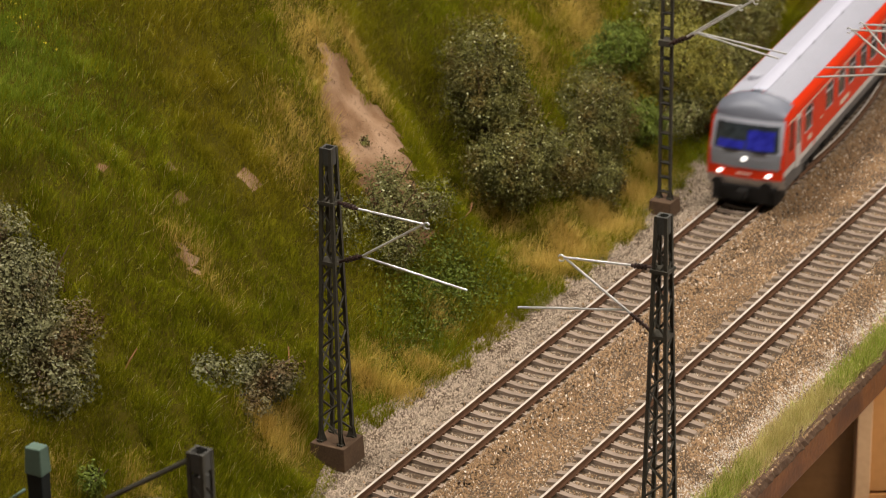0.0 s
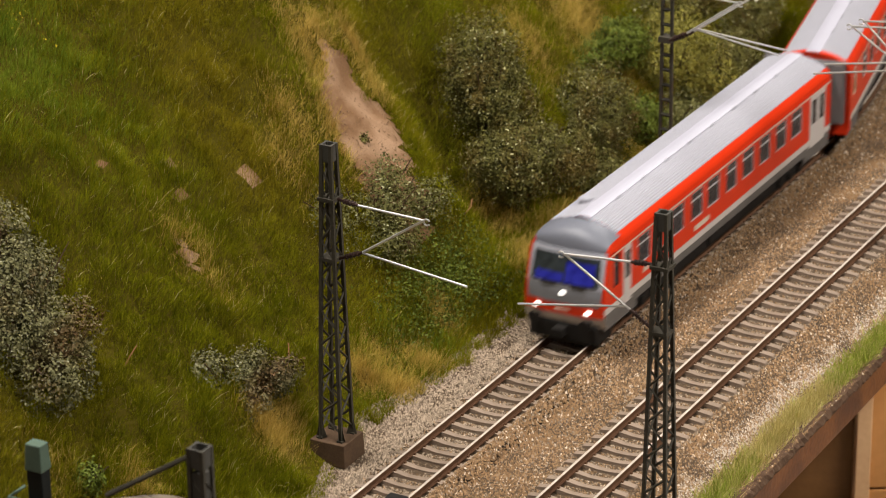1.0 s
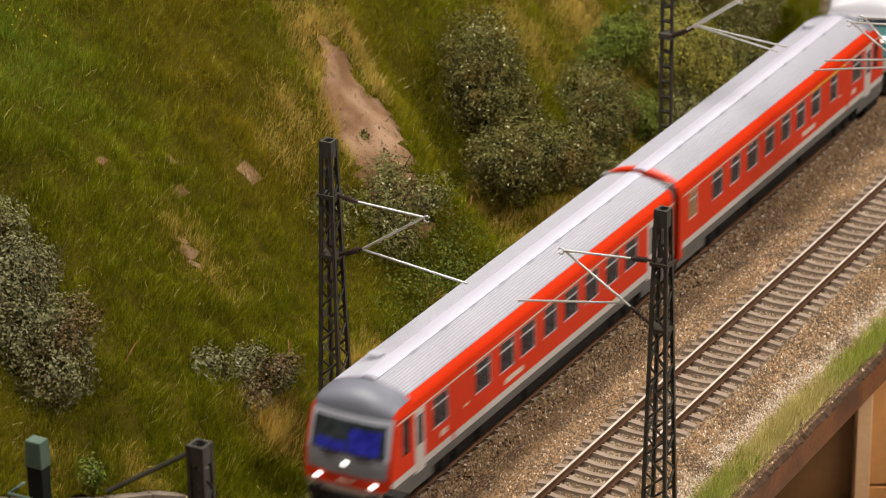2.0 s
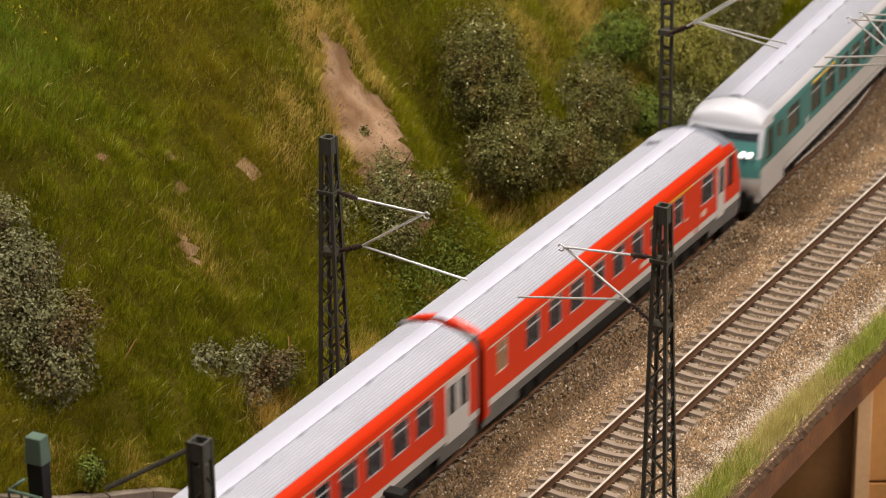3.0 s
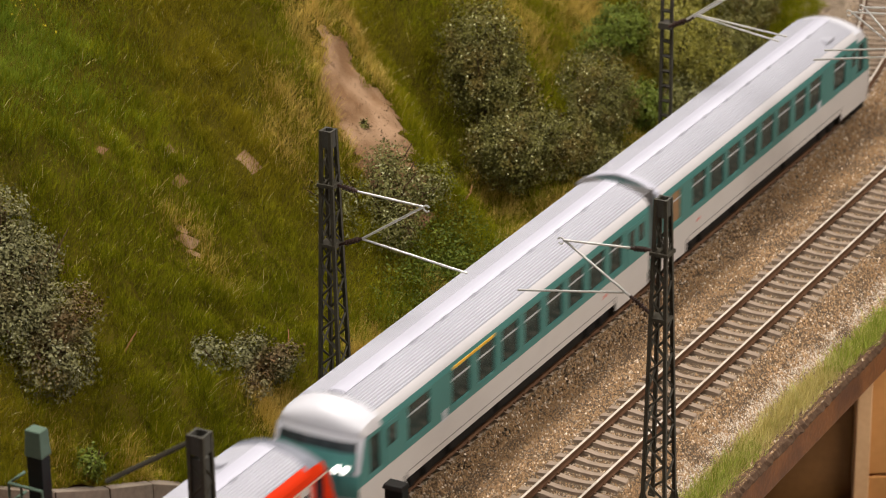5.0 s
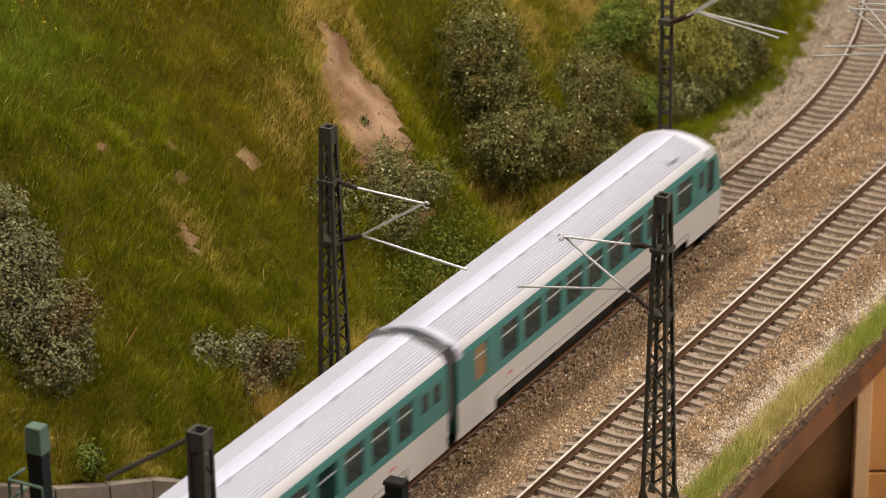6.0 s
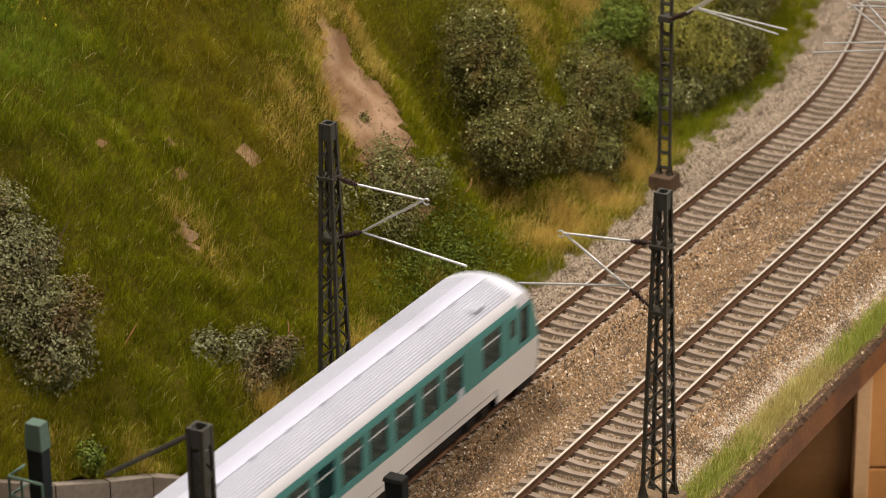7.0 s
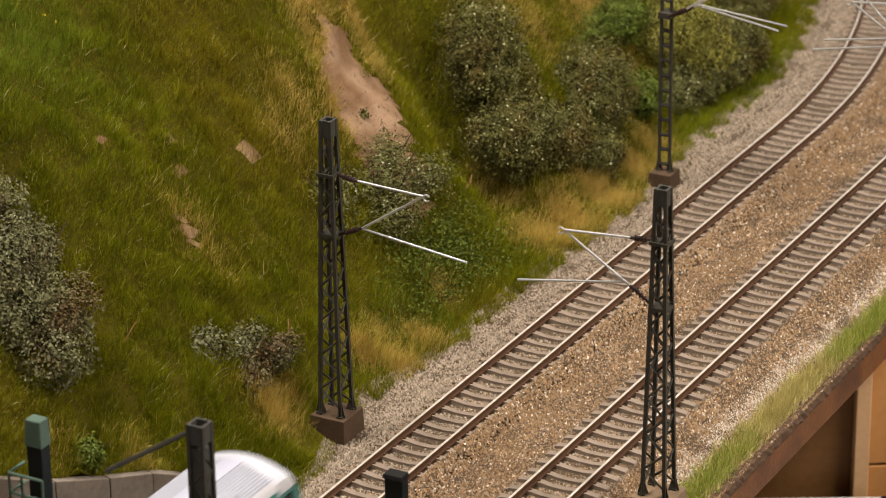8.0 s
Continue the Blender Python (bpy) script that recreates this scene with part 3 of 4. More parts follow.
def red_car(turn, label, windows, doors, narrow=(), yellow=()):
    c = Car(label, turn)
    R = M["red"]
    holes = [(a, b, ZW0, ZW1) for a, b in windows] + [(0.0060, 0.0108, 0.0225, 0.0352)]
    for side in (1, -1):
        c.wall("side_wall", side, 0.0166, 0.0354, R, holes)
        c.wall("cream_line", side, 0.0354, 0.0361, M["cream"])
        c.wall("upper_wall", side, 0.0361, 0.0366, R)
        c.wall("lower_stripe", side, 0.0140, 0.0166, M["beige"], label="pale grey lower stripe")
        c.wall("skirt", side, 0.0105, 0.0140, M["skirt"], inset=0.0003)
        c.wall("end_skirt", side, 0.0072, 0.0105, M["skirt"], inset=0.0006, u1=0.027)
        c.wall("end_skirt", side, 0.0072, 0.0105, M["skirt"], inset=0.0006, u0=0.190)
        for a, b in windows:
            c.window(side, (a, b, ZW0, ZW1), M["blind"] if (a, b) in narrow else M["glass"], M["frame"] if (a, b) not in narrow else M["cream"])
        c.window(side, (0.0060, 0.0108, 0.0225, 0.0352), M["glass"], M["black"], False)
        for a, b in doors:
            c.door(side, a, b, 0.0128, 0.0353, M["beige"], M["glass"], 2 if b - a > 0.012 else 1)
        for a, b in yellow:
            c.bar("class_stripe", side, a, b, 0.0353, 0.0362, M["yellow"])
        c.bar("marking", side, 0.0780, 0.0915, 0.0186, 0.0206, M["cream"])
        c.bar("marking", side, 0.0315, 0.0360, 0.0190, 0.0212, M["cream"])
        c.bar("marking", side, 0.0485, 0.0515, 0.0228, 0.0236, M["cream"])
        c.bar("handrail", side, 0.0400, 0.0412, 0.0140, 0.0182, R)
    full = c.shell(R, M["roof"], M["dome"], R)
    c.face("front_skirt", 0.0085, 0.0128, HALF, M["beige"], label="pale grey front apron")
    c.face("front_wall", 0.0128, 0.0366, HALF, R, label="red cab front")
    c.face("front_mask", 0.0174, 0.0250, 0.0148, M["maskgrey"], 0.00025, "grey panel under the windscreen", half_top=0.0151)
    fr = c.face("windscreen_frame", 0.0238, 0.0366, 0.0153, M["screen_frame"], 0.0003, "grey windscreen surround", half_top=0.0150)
    ws = c.face("windscreen", 0.0246, 0.0350, 0.0138, M["screen"], 0.0006, "dark windscreen with blue blinds behind", parent=fr, half_top=0.0132)
    bl = Shape()
    for ya, yb, za, zb in ((-0.0120, -0.0004, 0.0252, 0.0330), (0.0004, 0.0120, 0.0252, 0.0284)):
        bl.grid([[c.p(rake(z) + corner(y) - 0.0008, y, z) for y in np.linspace(ya, yb, 6)] for z in (za, zb)])
    c.add("blind", bl, M["blue"], fr, "blue cab blind")
    c.box("wiper", -0.0038, -0.0030, -0.0090, -0.0030, 0.0244, 0.0248, M["black"])
    c.box("wiper", -0.0038, -0.0030, 0.0030, 0.0090, 0.0244, 0.0248, M["black"])
    for y in (-0.0104, 0.0104):
        c.box("headlight", -0.0054 + corner(y), -0.001, y - 0.0011, y + 0.0011, 0.0144, 0.0156, M["lamp"], label="bright headlight", bevel=0.0004)
    c.box("headlight", -0.0043, -0.001, -0.0011, 0.0011, 0.0204, 0.0220, M["lamp"], label="bright headlight", bevel=0.0004)
    c.box("marking", -0.0041, -0.0017, -0.0030, 0.0030, 0.0146, 0.0152, M["cream"])
    sh = Shape().tube([c.p(0.030, 0.0070, 0.0430), c.p(0.030, 0.0070, 0.0457)], 0.0026, 14)
    c.add("roof_fan", sh, M["roof"], smooth=False)
    if turn < 0:
        c.hoop(full, R)
    c.running_gear()
    return c.root


def mint_car(turn, label, windows, doors, narrow=(), yellow=()):
    c = Car(label, turn)
    G = M["mint"]
    za, zb = 0.0228, 0.0359
    windows = [(a - 0.0009, b + 0.0009) for a, b in windows]
    narrow = [(a - 0.0009, b + 0.0009) for a, b in narrow]
    holes = [(a, b, za, zb) for a, b in windows] + [(0.0060, 0.0125, 0.0225, 0.0352)]
    for side in (1, -1):
        c.wall("side_wall", side, 0.0206, 0.0366, G, holes, label="mint green window band")
        c.wall("lower_wall", side, 0.0120, 0.0206, M["beige"], label="pale grey lower side")
        c.wall("skirt", side, 0.0098, 0.0120, M["beige"], inset=0.0003, u0=0.030, u1=0.188)
        c.wall("end_skirt", side, 0.0066, 0.0120, M["beige"], inset=0.0004, u1=0.029)
        c.wall("end_skirt", side, 0.0066, 0.0120, M["beige"], inset=0.0004, u0=0.189)
        c.bar("trim_line", side, 0.030, 0.188, 0.0124, 0.01255, M["skirt"])
        for a, b in windows:
            c.window(side, (a, b, za, zb), M["blind"] if (a, b) in narrow else M["glass_mint"], M["mint"])
        c.window(side, (0.0060, 0.0125, 0.0225, 0.0352), M["glass_mint"], M["black"], False)
        for a, b in doors:
            c.door(side, a, b, 0.0208, 0.0360, G, M["glass_mint"], 2 if b - a > 0.012 else 1)
        for a, b in yellow:
            c.bar("class_stripe", side, a, b, 0.0360, 0.0370, M["yellow"])
        c.bar("handrail", side, 0.0545, 0.0575, 0.0200, 0.0238, M["white"])
        c.bar("marking", side, 0.1780, 0.1798, 0.0160, 0.0172, M["red"])
    full = c.shell(M["edge_white"], M["roof"], M["white"], M["mint"])
    c.face("front_skirt", 0.0062, 0.0170, HALF, M["beige"], label="pale grey front apron")
    c.face("front_wall", 0.0170, 0.0250, HALF, G, label="mint green cab front")
    c.face("front_surround", 0.0250, 0.0366, HALF, M["white"], label="white windscreen surround")
    sc = c.face("windscreen", 0.0256, 0.0350, 0.0146, M["screen"], 0.0004, "dark windscreen", half_top=0.0140)
    # mint-coloured overlay across the lower part of the windscreen
    c.face("blind", 0.0258, 0.0316, 0.0144, G, 0.0006, parent=sc)
    for y in (-0.0118, -0.0088, 0.0088, 0.0118):
        c.box("headlight", -0.0044 + corner(y), -0.001, y - 0.0010, y + 0.0010, 0.0258, 0.0275, M["lamp"], label="bright headlight", bevel=0.0004)
    if turn < 0:
        c.box("roof_hatch", 0.030, 0.037, -0.0118, -0.0070, 0.0424, 0.0440, M["roof"], bevel=0.0005)
    if turn < 0:
        c.hoop(full, M["strip"], False)
    c.running_gear()
    return c.root


CARS = [
    red_car(1, "red model railcar with pale grey ribbed roof, on the main track", [(0.0265, 0.0375), (0.0565, 0.0680), (0.0745, 0.0855), (0.0900, 0.1015), (0.1080, 0.1185), (0.1240, 0.1355), (0.1410, 0.1520), (0.1580, 0.1690), (0.1740, 0.1855)], [(0.0140, 0.0205), (0.1940, 0.2105)]),
    red_car(-1, "red model railcar coupled behind, with a yellow class stripe", [(0.0240, 0.0360), (0.0530, 0.0615), (0.0720, 0.0825), (0.0890, 0.0990), (0.1050, 0.1150), (0.1220, 0.1320), (0.1390, 0.1505), (0.1570, 0.1670), (0.1740, 0.1850), (0.1990, 0.2070)], [(0.0140, 0.0210)], [(0.1990, 0.2070)], [(0.045, 0.085)]),
    mint_car(1, "white and mint model railcar with a yellow class stripe", [(0.0320, 0.0455), (0.0620, 0.0735), (0.0810, 0.0915), (0.0985, 0.1090), (0.1155, 0.1260), (0.1330, 0.1435), (0.1500, 0.1605), (0.1670, 0.1775), (0.1840, 0.1925)], [(0.0155, 0.0245), (0.1970, 0.2130)], (), [(0.062, 0.092)]),
    mint_car(-1, "white and mint model railcar at the train's tail", [(0.0270, 0.0390), (0.0550, 0.0660), (0.0715, 0.0815), (0.0880, 0.0995), (0.1060, 0.1165), (0.1225, 0.1340), (0.1400, 0.1500), (0.1555, 0.1670), (0.1730, 0.1840), (0.1965, 0.2035)], [(0.0150, 0.0215)], [(0.1965, 0.2035)]),
]


# ---- catenary masts ----


def lattice(corners, z0, z1, n, w0, w1, r, cross=True):
    """Zigzag lacing bars on the four sides of a tapering mast."""
    bars = []
    for (ax, ay), (bx, by) in zip(corners, corners[1:] + corners[:1]):
        for i in range(n):
            za, zb = z0 + (z1 - z0) * i / n, z0 + (z1 - z0) * (i + 1) / n
            wa, wb = w0 + (w1 - w0) * i / n, w0 + (w1 - w0) * (i + 1) / n
            if cross:
                p, q = ((ax * wa, ay * wa, za), (bx * wb, by * wb, zb)) if i % 2 else ((bx * wa, by * wa, za), (ax * wb, ay * wb, zb))
                bars.append(Shape().tube([p, q], r, 4))
            else:
                bars.append(Shape().tube([(ax * wa, ay * wa, za), (bx * wa, by * wa, za)], r, 4))
    return bars


SQUARE = [(-1, -1), (1, -1), (1, 1), (-1, 1)]


def mast(x, y, z_base, z_top, label, w0=0.0040, w1=0.0023, footing="footing", laced=True, foot=0.0063, cap=0.009, corners=None):
    m = empty("catenary_mast", pose(x, y, z_base), label, "catenary mast", "catenary masts")
    h = z_top - z_base
    part("footing", Shape().box(-foot, foot, -foot, foot, -0.0085, 0.0, 0.0004), M[footing], m, "brown concrete footing block", bevel=0.0003)
    for cx, cy in corners or SQUARE:
        leg = Shape()
        a0, a1, e = w0, w1, 0.00075
        leg.tube([(cx * a0, cy * a0, 0), (cx * a1, cy * a1, h)], e * 1.1, 4)
        p = part("leg", leg, M["mast"], m)
        gus = Shape()
        gus.quad((cx * a0, cy * a0, 0.0075), (cx * (a0 - 0.0001), cy * (a0 + 0.0018), 0.0), (cx * (a0 - 0.0016), cy * (a0 - 0.0016), 0.0))
        gus.quad((cx * a0, cy * a0, 0.0075), (cx * (a0 + 0.0018), cy * (a0 - 0.0001), 0.0), (cx * (a0 - 0.0016), cy * (a0 - 0.0016), 0.0))
        gus.box(cx * a0 - 0.0011, cx * a0 + 0.0011, cy * a0 - 0.0011, cy * a0 + 0.0011, 0.0, 0.0006)
        part("foot_plate", gus, M["mast"], p)
    top = h - cap
    for sh in lattice(corners or SQUARE, 0.003, top, 15, w0 - (w0 - w1) * 0.03, w1 + (w0 - w1) * cap / h, 0.00042 if laced else 0.0008, laced):
        part("lacing_bar", sh, M["mast"], m)
    c = Shape()
    e = w1 + 0.0004
    for bx in ((-e, e, -e, -e + 0.0006), (-e, e, e - 0.0006, e), (-e, -e + 0.0006, -e + 0.0006, e - 0.0006), (e - 0.0006, e, -e + 0.0006, e - 0.0006)):
        c.box(*bx, h - 0.0060, h)
    part("cap", c, M["mastlight"], m, "open grey top collar")
    return m


def bracket(m, upper, lower, steady, dx=0.0, band=0.0032):
    """A tubular arm: points in the mast's space, (y, z) each."""
    def v(q, e=0.0):
        return (dx + e, q[0], q[1])

    arm = part("cantilever", Shape().tube([v(upper[1]), v(upper[2])], 0.00042, 8).tube([v(lower[1]), v(upper[2])], 0.00042, 8), M["wire"], m, "bright metal tube arm")
    ring = Shape()
    cy, cz = upper[2]
    sgn = 1 if upper[2][0] > upper[1][0] else -1
    ring.tube([(dx, cy + sgn * (0.0012 + 0.0011 * math.cos(a)), cz - 0.0004 + 0.0011 * math.sin(a)) for a in np.linspace(0.4, 5.6, 10)], 0.0003, 6)
    part("hook", ring, M["wire"], arm)
    part("steady_arm", Shape().tube([v(steady[0]), v(steady[1])], 0.0004, 8), M["wire"], arm, "thin bright rod")
    for a, b in ((upper[0], upper[1]), (lower[0], lower[1])):
        ins = Shape().tube([v(a), v(b)], 0.00055, 8)
        pa, pb = Vector(v(a)), Vector(v(b))
        for k in (0.35, 0.5, 0.65, 0.8):
            q = pa.lerp(pb, k)
            dv = (pb - pa).normalized() * 0.0003
            ins.tube([q - dv, q + dv], 0.0010, 8)
        part("insulator", ins, M["insul"], m, "dark ribbed insulator")
        bd = Shape()
        bd.box(-band, band, -band, band, a[1] - 0.0006, a[1] + 0.0006)
        part("clamp", bd, M["mast"], m)


def rel(pts, y, z):
    return [(a - y, b - z) for a, b in pts]


def masts():
    x, y, z = 0.8260, 0.0313, 0.0050
    a = mast(x, y, z, 0.1126, "dark steel lattice catenary mast on a brown footing block", w1=0.0017, foot=0.0071)
    bracket(a, rel([(0.0285, 0.0933), (0.0204, 0.0924), (-0.0044, 0.0915)], y, z), rel([(0.0285, 0.0716), (0.0191, 0.0757)], y, z), rel([(0.0191, 0.0755), (-0.0204, 0.0709)], y, z))
    x, y, z = 0.8308, -0.0887, 0.0000
    b = mast(x, y, z, 0.1083, "dark steel lattice catenary mast on a pale footing block", w1=0.0017, footing="footing2", foot=0.0075)
    bracket(b, rel([(-0.0855, 0.0897), (-0.0776, 0.0890), (-0.0538, 0.0872)], y, z), rel([(-0.0855, 0.0669), (-0.0775, 0.0722)], y, z), rel([(-0.0755, 0.0730), (-0.0368, 0.0662)], y, z))
    x, y, z = 1.0850, 0.0265, 0.0025
    c = mast(x, y, z, 0.1110, "brown-grey steel batten mast on a brown footing block", w0=0.0024, w1=0.0020, laced=False, foot=0.0052, corners=[(0, -1), (0, 1)])
    for dx, up, lo, st in ((0.0, [(0.0240, 0.0945), (0.0180, 0.0938), (-0.0106, 0.0935)], [(0.0240, 0.0698), (0.0146, 0.0753)], [(0.0146, 0.0763), (-0.0221, 0.0708)]),
                           (-0.004, [(0.0240, 0.0925), (0.0180, 0.0920), (-0.0058, 0.0914)], [(0.0240, 0.0710), (0.0160, 0.0755)], [(0.0110, 0.0780), (-0.0271, 0.0748)])):
        bracket(c, rel(up, y, z), rel(lo, y, z), rel(st, y, z), dx, 0.0027)
    x, y, z = 1.0830, -0.0892, -0.0020
    d = mast(x, y, z, 0.1083, "dark steel lattice catenary mast with two arms", footing="footing2")
    bracket(d, rel([(-0.0860, 0.0940), (-0.0790, 0.0935), (-0.0582, 0.0910)], y, z), rel([(-0.0860, 0.0690), (-0.0780, 0.0725)], y, z), rel([(-0.0760, 0.0768), (-0.0425, 0.0709)], y, z), 0.0)
    bracket(d, rel([(-0.0860, 0.0905), (-0.0790, 0.0900), (-0.0521, 0.0871)], y, z), rel([(-0.0860, 0.0665), (-0.0780, 0.0705)], y, z), rel([(-0.0760, 0.0728), (-0.0368, 0.0651)], y, z), 0.003)
    x, y, z = 0.6530, -0.0278, -0.0020
    e = mast(x, y, z, 0.0905, "grey steel mast between the tracks with a slanting stay", w0=0.0024, w1=0.0022, foot=0.0055, footing="footing2")
    part("web", Shape().box(-0.0021, 0.0021, -0.0021, 0.0021, 0.0, 0.0850), M["mastlight"], e, "grey steel post core")
    part("stay", Shape().tube([(0, 0.0025, 0.0895), (-0.004, 0.0300, 0.0720)], 0.0008, 6), M["mast"], e, "slanting grey stay bar")


masts()


def colour_light_signal():
    """Tall signal with a dark head and a green platform rail."""
    s = empty("railway_signal", pose(0.6610, 0.0350, -0.004), "dark railway signal with pale green cap and platform rail", "signal")
    part("post", Shape().box(-0.0012, 0.0012, -0.0012, 0.0012, 0.0, 0.05), M["signal_dark"], s)
    part("foot", Shape().box(-0.004, 0.004, -0.004, 0.004, 0.0, 0.003, 0.0005), M["footing"], s)
    part("head", Shape().box(-0.0022, 0.0022, -0.0027, 0.0027, 0.045, 0.0695), M["signal_dark"], s, bevel=0.0003)
    part("cap", Shape().box(-0.0026, 0.0026, -0.0031, 0.0031, 0.0695, 0.0782, 0.0004), M["signal_green"], s, "pale green cap", bevel=0.0004)
    r = Shape()
    for z in (0.0600, 0.0535):
        r.tube([(-0.004, -0.0035, z), (-0.004, 0.0085, z), (0.004, 0.0085, z)], 0.0005, 6)
    for yy in (-0.0035, 0.0040, 0.0085):
        r.tube([(-0.004, yy, 0.046), (-0.004, yy, 0.060)], 0.00045, 6)
    part("platform_rail", r, M["signal_green"], s, "pale green hand rail")
    part("platform", Shape().box(-0.0045, 0.004, -0.004, 0.009, 0.0452, 0.0460), M["signal_green"], s)


def dwarf_signal():
    s = empty("dwarf_signal", pose(0.7620, -0.0287, -0.004), "small black dwarf signal standing between the tracks", "signal")
    part("post", Shape().box(-0.0010, 0.0010, -0.0010, 0.0010, 0.0, 0.016), M["signal_dark"], s)
    part("head", Shape().box(-0.0022, 0.0022, -0.0033, 0.0033, 0.014, 0.0272), M["signal_dark"], s, bevel=0.0005)
    part("hood", Shape().box(-0.0030, 0.0024, -0.0037, 0.0037, 0.0272, 0.0288, 0.0004), M["black"], s, bevel=0.0003)
    part("foot", Shape().box(-0.003, 0.003, -0.003, 0.003, 0.0, 0.002), M["footing"], s)


colour_light_signal()
dwarf_signal()


# ---- board edge, wing wall ----


def board_edge():
    sh = Shape()
    rng = np.random.default_rng(8)
    ss = np.arange(S0, 1.14, 0.0022)
    rows = []
    for s in ss:
        j = rng.uniform(-0.0007, 0.0007, 3)
        rows.append([(s, -0.0985 + j[0], -0.0098), (s, -0.1003 + j[1], -0.0108), (s, -0.1012 + 0.7 * j[2], -0.0128 + j[0]), (s, -0.1007 + 0.5 * j[1], -0.0142), (s, -0.1002, -0.0146)])
    sh.grid(rows)
    tagged(part("board_rim", sh, M["crumb"], None, "crumbling brown rim of the layout board"), kind="structure", category="board edge")
    f = Shape().box(S0, 1.16, -0.1005, -0.0905, -0.0250, -0.0136)
    tagged(part("fascia", f, M["plank"], None, "red-brown stained wooden fascia board of the layout", bevel=0.0008), kind="structure", category="board")
    under = Shape().box(S0, 1.16, -0.0905, 0.60, -0.0250, -0.0200).box(1.16, 1.80, -0.0880, 0.72, -0.0250, -0.0200)
    tagged(part("layout_board", under, M["panel"], None, "dark plywood underside of the layout board"), kind="structure", category="board")
    # cupboard front and table below the board, square to the aisle
    q = pose(1.1339, 0.0000, -0.1600, 0, 0, -61.17)
    # left panel takes the shaded plywood tone, right panels the lit one
    for name, bx, m, lab, cat in (("back_panel", (-0.30, 0.0400, 0.0, 0.006, -0.70, 0.1345), "panel", "brown plywood panel below the layout, coloured darker as in shade", "panel"),
                                  ("side_panel", (0.0466, 0.30, -0.004, 0.002, 0.0122, 0.1345), "panel_lit", "orange-brown plywood panel below the layout, coloured brighter as lit", "panel"),
                                  ("side_panel", (0.0466, 0.30, -0.004, 0.002, -0.70, 0.0110), "panel_lit", "orange-brown plywood panel below the layout, coloured brighter as lit", "panel"),
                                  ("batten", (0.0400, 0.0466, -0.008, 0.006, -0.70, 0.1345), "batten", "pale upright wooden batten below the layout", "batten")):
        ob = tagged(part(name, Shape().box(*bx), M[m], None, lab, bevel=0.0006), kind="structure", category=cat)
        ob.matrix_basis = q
    table = empty("side_table", q @ pose(0, 0, 0), "white-topped side table below the layout board", "table")
    part("tabletop", Shape().box(-0.10, 0.34, -0.36, -0.011, -0.004, 0.0), M["paper"], table, bevel=0.001)
    for bx, by in ((-0.09, -0.35), (0.31, -0.35), (-0.09, -0.04), (0.31, -0.04)):
        part("leg", Shape().box(bx, bx + 0.02, by, by + 0.02, -0.840, -0.004), M["batten"], table)
    cloth = Shape().grid([[(0.052 + 0.006 * i, -0.075 + 0.007 * j, 0.0005 + 0.010 * (math.sin(math.pi * i / 9) * math.sin(math.pi * j / 9)) ** 0.5) for j in range(10)] for i in range(10)])
    tagged(part("folded_cloth", cloth, M["navy"], None, "dark navy folded cloth lying on the table", smooth=True), category="cloth").matrix_basis = q


def wing_wall():
    """Concrete slabs that end the hillside."""
    w = empty("wing_wall", pose(0, 0, 0), "grey-brown concrete wing wall at the foot of the hillside", "wall", kind="structure")
    ds = [0.020, 0.032, 0.0425, 0.0475, 0.0525, 0.0575, 0.0635, 0.0700, 0.083, 0.102, 0.13, 0.18, 0.25, 0.34]
    for a, b in zip(ds, ds[1:]):
        sa, sb = float(hill_edge(a)), float(hill_edge(b))
        za, zb = (float(hill(np.array([q]), np.array([r]))[0]) + 0.0006 for q, r in ((sa, a), (sb, b)))
        nx, ny = sb - sa, b - a
        ln = math.hypot(nx, ny)
        ox, oy, g = -ny / ln, nx / ln, 0.00018 / ln
        if ox > 0:
            ox, oy = -ox, -oy
        pa, pb = (sa + nx * g, a + ny * g), (sb - nx * g, b - ny * g)
        blk = Shape()
        k = [(pa[0] - 0.0015 * ox, pa[1] - 0.0015 * oy), (pb[0] - 0.0015 * ox, pb[1] - 0.0015 * oy), (pb[0] + ox * 0.003, pb[1] + oy * 0.003), (pa[0] + ox * 0.003, pa[1] + oy * 0.003)]
        blk.v = [(*q, -0.0198) for q in k] + [(*q, (za, zb)[m]) for q, m in zip(k, (0, 1, 1, 0))]
        blk.f = [(0, 1, 2, 3), (7, 6, 5, 4), (0, 4, 5, 1), (1, 5, 6, 2), (2, 6, 7, 3), (3, 7, 4, 0)]
        part("concrete_slab", blk, M["concrete"], w, bevel=0.0003)


board_edge()
wing_wall()


# ---- ballast stones ----
OCTA_V = np.array([(1, 0, -0.7), (-1, 0, -0.7), (0, 1, -0.7), (0, -1, -0.7), (0, 0, 1.0)], float)
OCTA_F = np.array([(0, 2, 4), (2, 1, 4), (1, 3, 4), (3, 0, 4)])


